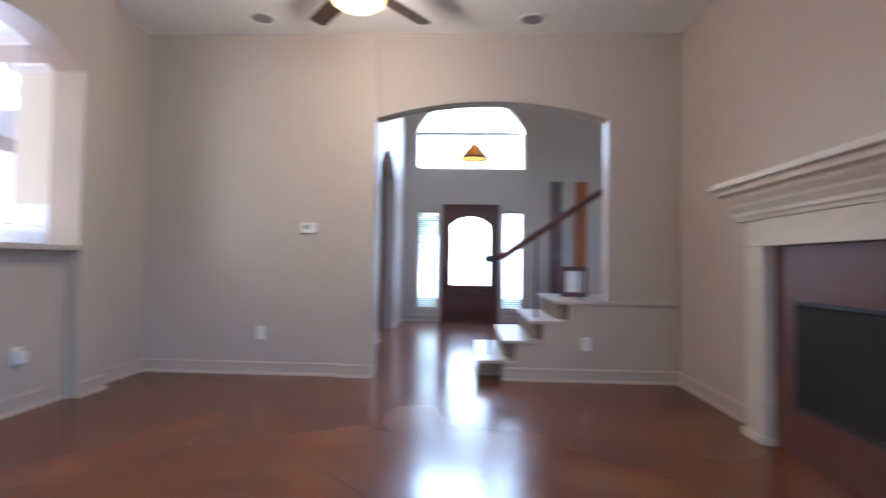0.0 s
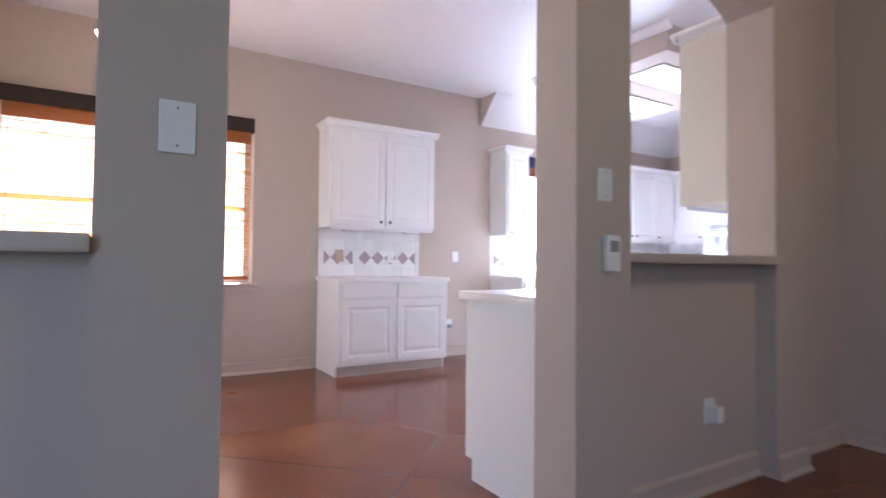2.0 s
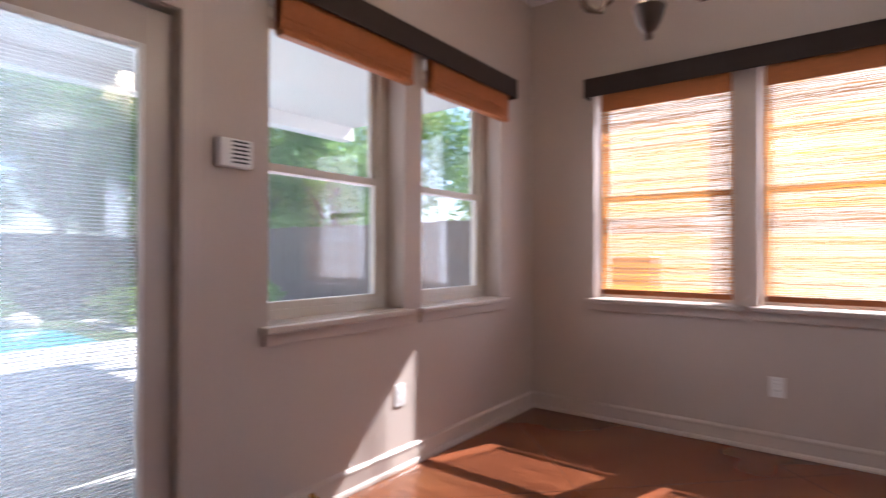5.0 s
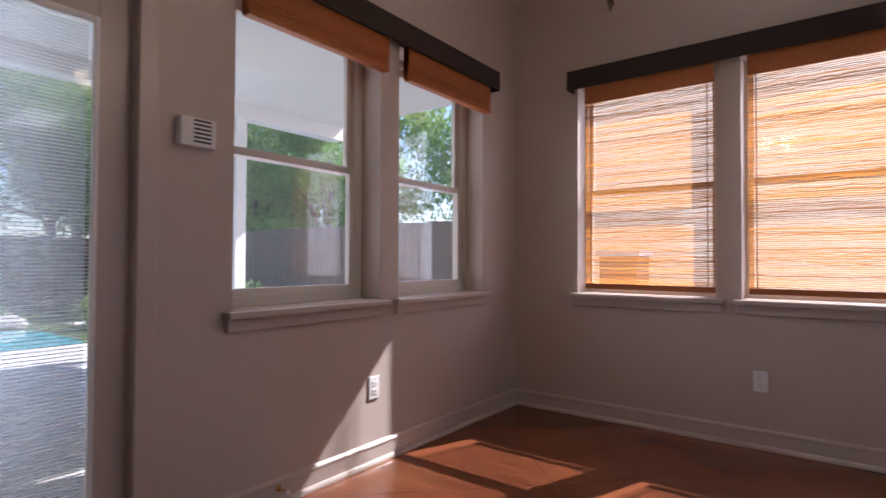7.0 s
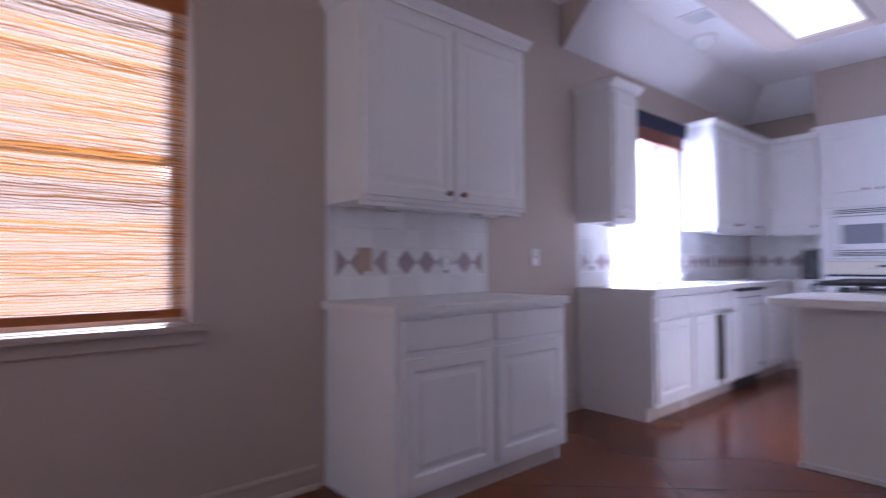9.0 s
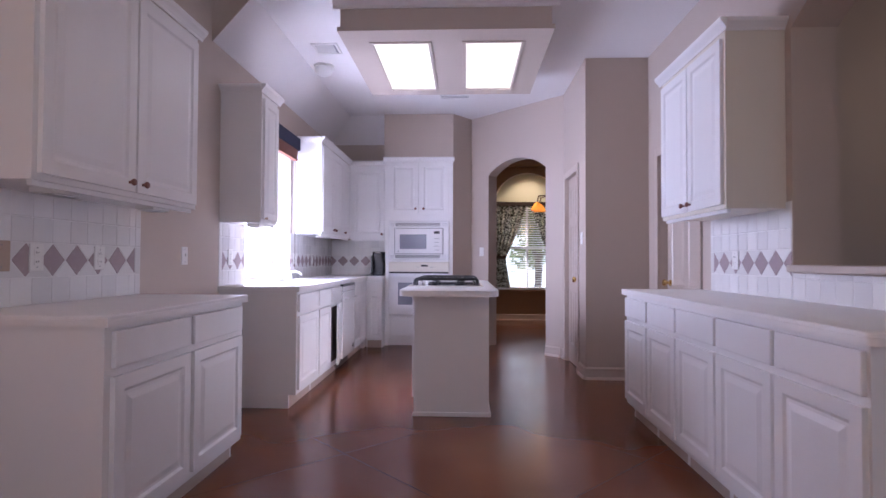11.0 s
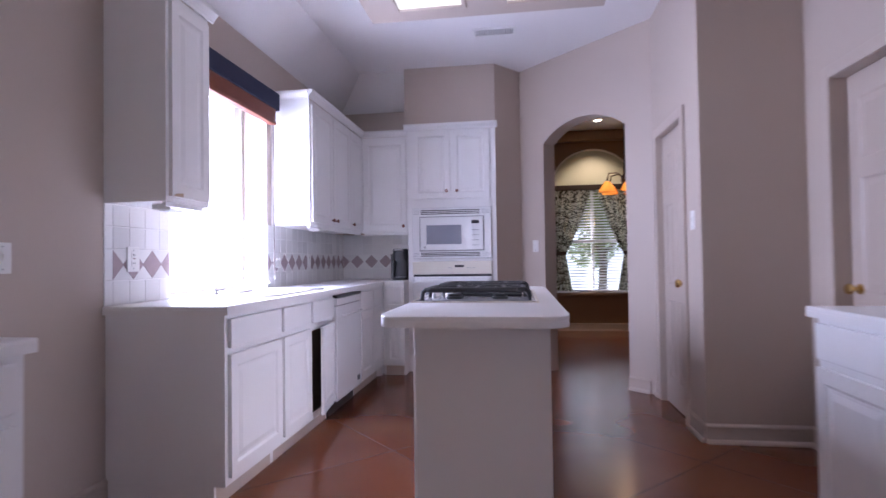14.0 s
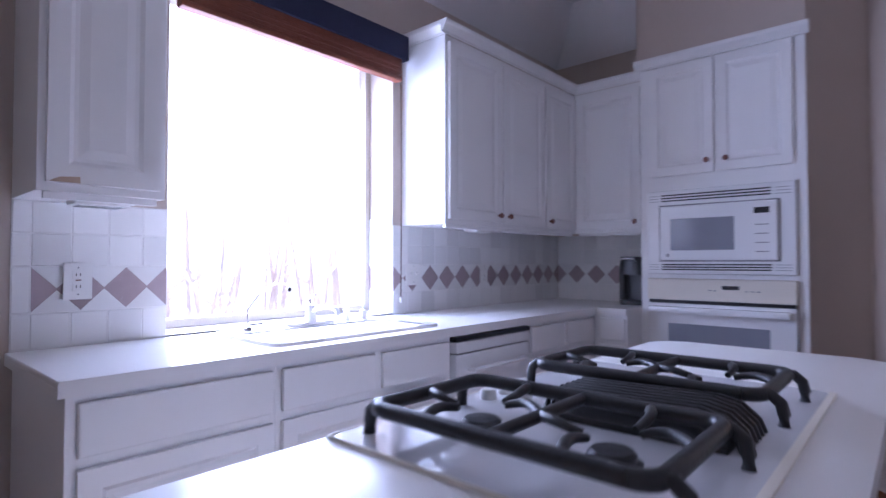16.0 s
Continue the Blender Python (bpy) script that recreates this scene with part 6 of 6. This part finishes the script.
part("shaft", box(-0.07, 0.07, -0.07, 0.07, 0.0, 2.80, 0.006), SOFFIT, ob)
part("base", box(-0.10, 0.10, -0.10, 0.10, 0.0, 0.18, 0.01), SOFFIT, ob)
struct("pool", prism(rounded(-6.2, 1.0, -8.4, -5.3, 0.8), -0.165, -0.13), POOL, "turquoise swimming pool beyond the patio", "pool")
rnd = random.Random(11)
ob = thing("fence", pose(0, 0, 0), "weathered brown cedar privacy fence", "fence")
BOARD = link_mesh("board", box(0, 0.138, 0, 0.02, 0, 1.85, 0.003, seg=1), FENCE)
for k in range(150):
    o = new("board", BOARD)
    o.parent = ob
    o.matrix_basis = pose(-16.0 + 0.142 * k, -13.5 + rnd.uniform(-0.006, 0.006), -0.2 + rnd.uniform(-0.015, 0.015))
for k in range(90):
    o = new("board", BOARD)
    o.parent = ob
    o.matrix_basis = pose(-9.3 + rnd.uniform(-0.006, 0.006), -13.4 + 0.142 * k, -0.2 + rnd.uniform(-0.015, 0.015), 0, 0, 90)
for z in (0.2, 1.3):
    part("rail", box(-16, 5.3, -13.54, -13.50, z, z + 0.09), FENCE, ob)


def leaf_cloud(centres, count, size, seed):
    """Many small leaves in loose clumps round centres (x, y, z, radius)."""
    rnd = random.Random(seed)
    verts, faces = [], []
    for cx, cy, cz, r in centres:
        for _ in range(count):
            v = Vector((rnd.gauss(0, 1), rnd.gauss(0, 1), rnd.gauss(0, 1))).normalized() * (r * rnd.random() ** 0.4)
            p = Vector((cx, cy, cz)) + Vector((v.x, v.y, v.z * 0.8))
            e = Euler((rnd.uniform(0, 6.3), rnd.uniform(0, 6.3), rnd.uniform(0, 6.3))).to_matrix()
            s = size * rnd.uniform(0.6, 1.4)
            n = len(verts)
            verts += [p + e @ Vector(q) * s for q in ((-0.5, 0, 0), (0, -0.22, 0.05), (0.5, 0, 0), (0, 0.22, 0.05))]
            faces.append((n, n + 1, n + 2, n + 3))
    me = bpy.data.meshes.new("crown")
    me.from_pydata([tuple(v) for v in verts], [], faces)
    return me


def tree(x, y, h, r, seed, mat, label):
    rnd = random.Random(seed)
    ob = thing("tree", pose(x, y, -0.18), label, "tree", "garden trees")
    bm = tube([(0, 0, 0), (0.05, 0.02, h * 0.25), (-0.04, 0.05, h * 0.5), (0.02, 0.0, h * 0.8)], [0.16, 0.12, 0.08, 0.03], 10)
    part("trunk", bm, BARK, ob)
    cs = []
    for k in range(24):
        a, f = rnd.uniform(0, 6.3), rnd.uniform(0.25, 1.0)
        p = (r * math.cos(a) * rnd.uniform(0.2, 0.9), r * math.sin(a) * rnd.uniform(0.2, 0.9), h * (0.12 + 0.82 * f))
        cs.append((*p, r * rnd.uniform(0.3, 0.55)))
        if k < 7:
            part("limb", tube([(0, 0, h * 0.3), (p[0] * 0.5, p[1] * 0.5, (h * 0.35 + p[2]) / 2), p], [0.05, 0.03, 0.012], 6), BARK, ob)
    me = leaf_cloud(cs, 420, 0.17, seed)
    me.materials.append(mat)
    o = new("crown", me)
    o.parent = ob
    return ob


for x, y, h, r, s, mat in ((-13.0, -8.5, 5.5, 1.9, 1, LEAF), (-10.5, -11.5, 6.5, 2.2, 2, LEAF2), (-7.6, -12.0, 7.0, 2.4, 3, LEAF), (-5.2, -16.5, 8.0, 2.6, 4, LEAF), (-2.6, -15.0, 7.0, 2.3, 5, LEAF2), (0.5, -16.0, 8.0, 2.6, 6, LEAF), (-14.5, -14.5, 8.0, 2.6, 7, LEAF2), (-11.0, -17.0, 9.0, 3.0, 8, LEAF), (-15.5, -3.5, 6.0, 2.2, 9, LEAF2), (-18.0, -7.0, 7.5, 2.8, 10, LEAF), (-12.8, -11.8, 6.5, 2.4, 12, LEAF), (-17.0, -11.0, 8.0, 2.8, 13, LEAF2), (-9.0, -14.6, 7.0, 2.6, 14, LEAF2), (-3.9, -13.2, 5.0, 2.0, 15, LEAF), (-5.2, 18.2, 5.0, 1.6, 16, LEAF), (-2.6, 18.6, 4.5, 1.5, 17, LEAF2)):
    tree(x, y, h, r, s, mat, ("leafy green garden tree" if mat is LEAF else "yellow-green garden tree") + (" by the fence" if y < 0 else " on the street side"))


def shrub(x, y, r, seed, label):
    rnd = random.Random(seed)
    cs = [(rnd.uniform(-r, r) * 0.6, rnd.uniform(-r, r) * 0.6, r * rnd.uniform(0.3, 0.9), r * 0.5) for _ in range(7)]
    me = leaf_cloud(cs, 170, 0.12, seed)
    me.materials.append(LEAF2 if seed % 2 else LEAF)
    ob = thing("shrub", pose(x, y, -0.16), label, "shrub", "garden shrubs")
    o = new("foliage", me)
    o.parent = ob
    part("stem", tube([(0, 0, 0), (0.02, 0.01, r * 0.6)], [0.03, 0.015], 6), BARK, ob)


for k, (x, y, r) in enumerate(((-8.2, -5.2, 0.7), (-7.6, -7.4, 0.9), (-6.2, -12.4, 1.0), (-4.2, -12.6, 0.9), (-2.4, -12.4, 1.0), (-8.4, -9.4, 1.0), (-0.4, -12.6, 0.9))):
    shrub(x, y, r, 30 + k, "leafy green shrub at the lawn's edge")
for k, (x, y, r) in enumerate(((-4.7, -9.3, 0.75), (-3.7, -9.6, 0.8), (-5.6, -9.4, 0.6), (-2.6, -9.4, 0.7))):
    shrub(x, y, r, 50 + k, "bright green fern-like shrub behind the pool")


def boulder(x, y, r, seed):
    rnd = random.Random(seed)
    bm = bmesh.new()
    bmesh.ops.create_icosphere(bm, subdivisions=3, radius=r)
    sx, sy, sz = rnd.uniform(0.9, 1.3), rnd.uniform(0.8, 1.1), rnd.uniform(0.55, 0.8)
    for v in bm.verts:
        d = v.co.normalized()
        bump = 1 + 0.12 * math.sin(5 * d.x + seed) * math.cos(4 * d.y + 2 * seed) + 0.06 * math.sin(11 * d.z + 3 * seed)
        v.co = Vector((v.co.x * sx, v.co.y * sy, max(v.co.z * sz, -0.3 * r))) * bump
    solo("boulder", bm, ROCK, "pale grey rounded garden boulder behind the pool", "boulder", "garden boulders", 60, pose(x, y, -0.16 + 0.25 * r, 0, 0, rnd.uniform(0, 360)))


ROCK = paint("pale_limestone", (0.48, 0.46, 0.43), 0.85, 0.2, 6, 60, 0.5)
for k, (x, y, r) in enumerate(((-5.3, -8.75, 0.30), (-4.6, -8.7, 0.38), (-3.9, -8.8, 0.33), (-3.2, -8.7, 0.28), (-2.5, -8.8, 0.36), (-6.0, -8.8, 0.26))):
    boulder(x, y, r, k)
# reeds outside the sink window
rnd = random.Random(5)
CANE = translucent("pale_cane", (0.90, 0.84, 0.82), (0.95, 0.90, 0.88), 0.75)
for k in range(30):
    x, y, h = -7.8 + rnd.uniform(-0.35, 0.2), 6.95 + 0.062 * k + rnd.uniform(-0.05, 0.05), rnd.uniform(1.2, 1.85)
    ob = thing("garden_cane", pose(x, y, -0.14), "pale leaning garden cane outside the sink window", "plant", "garden canes")
    dx, dy = rnd.uniform(-0.12, 0.12), rnd.uniform(-0.30, 0.30)
    part("stalk", tube([(0, 0, 0), (dx * 0.5, dy * 0.4, h * 0.5), (dx, dy, h)], [0.020, 0.016, 0.010], 6), CANE, ob)
    for f in (0.55, 0.68, 0.8, 0.92):
        sy, up = rnd.choice((-1, 1)) * rnd.uniform(0.08, 0.2), rnd.uniform(0.05, 0.28)
        p, q = Vector((dx * f, dy * f, h * f)), Vector((dx * f + rnd.uniform(-0.06, 0.06), dy * f + sy, h * f + up))
        bm = bmesh.new()
        mid = p.lerp(q, 0.45)
        bm.faces.new([bm.verts.new(v) for v in (p, mid + Vector((0.004, 0.0, 0.020)), q, mid - Vector((0.004, 0.0, 0.020)))])
        part("leaf", bm, CANE, ob)
# Pale strip added so the ground past the west windows looks bright.
struct("side_yard", box(-12.0, -6.93, -9.0, 45, -0.16, -0.14), PATIO, "pale ground strip added beside the house to brighten the window view", "ground")
ob = thing("brick_pier", pose(-8.6, 1.14, -0.14), "red brick garden pier outside the nook window", "pier")
part("shaft", box(-0.2, 0.2, -0.19, 0.19, 0.0, 1.26, 0.01), NBRICK, ob)
part("cap", box(-0.23, 0.23, -0.22, 0.22, 1.26, 1.33, 0.01), PATIO, ob, "pale concrete cap")
# Emissive white for an added wall that whitens the sink window view.
GLOW_WEST = glow("white_backdrop_glow", (1.0, 0.98, 0.96), 1.25)
# Peach emission puts warm daylight behind the reed gaps; the wall is added.
GLOW_PEACH = glow("peach_backdrop_glow", (1.0, 0.78, 0.56), 0.14)
# Self-lit wall beyond the dining window, added to make its panes bright.
GLOW_STREET = glow("street_backdrop_glow", (0.90, 0.97, 0.96), 0.9)
struct("backdrop_nook", box(-12.1, -12.0, -2.0, 5.4, -0.14, 5.4), GLOW_PEACH, "glowing peach wall added outside the nook as warm daylight", "backdrop")
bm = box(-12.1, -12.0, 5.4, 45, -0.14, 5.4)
struct("backdrop", bm, GLOW_WEST, "glowing white wall added west of the house for blown-out daylight", "backdrop")
struct("backdrop_street", box(-9, -2.2, 19.9, 20.0, -0.2, 12), GLOW_STREET, "glowing wall added beyond the dining room to brighten its window", "backdrop")
# Separate emissive wall, added to brighten the entrance glass and the foyer.
GLOW_FRONT = glow("front_backdrop_glow", (0.92, 0.97, 1.0), 0.6)
struct("backdrop_front", box(-2.2, 8, 19.9, 20.0, -0.2, 12), GLOW_FRONT, "glowing wall added beyond the entrance to light door glass and transom", "backdrop")
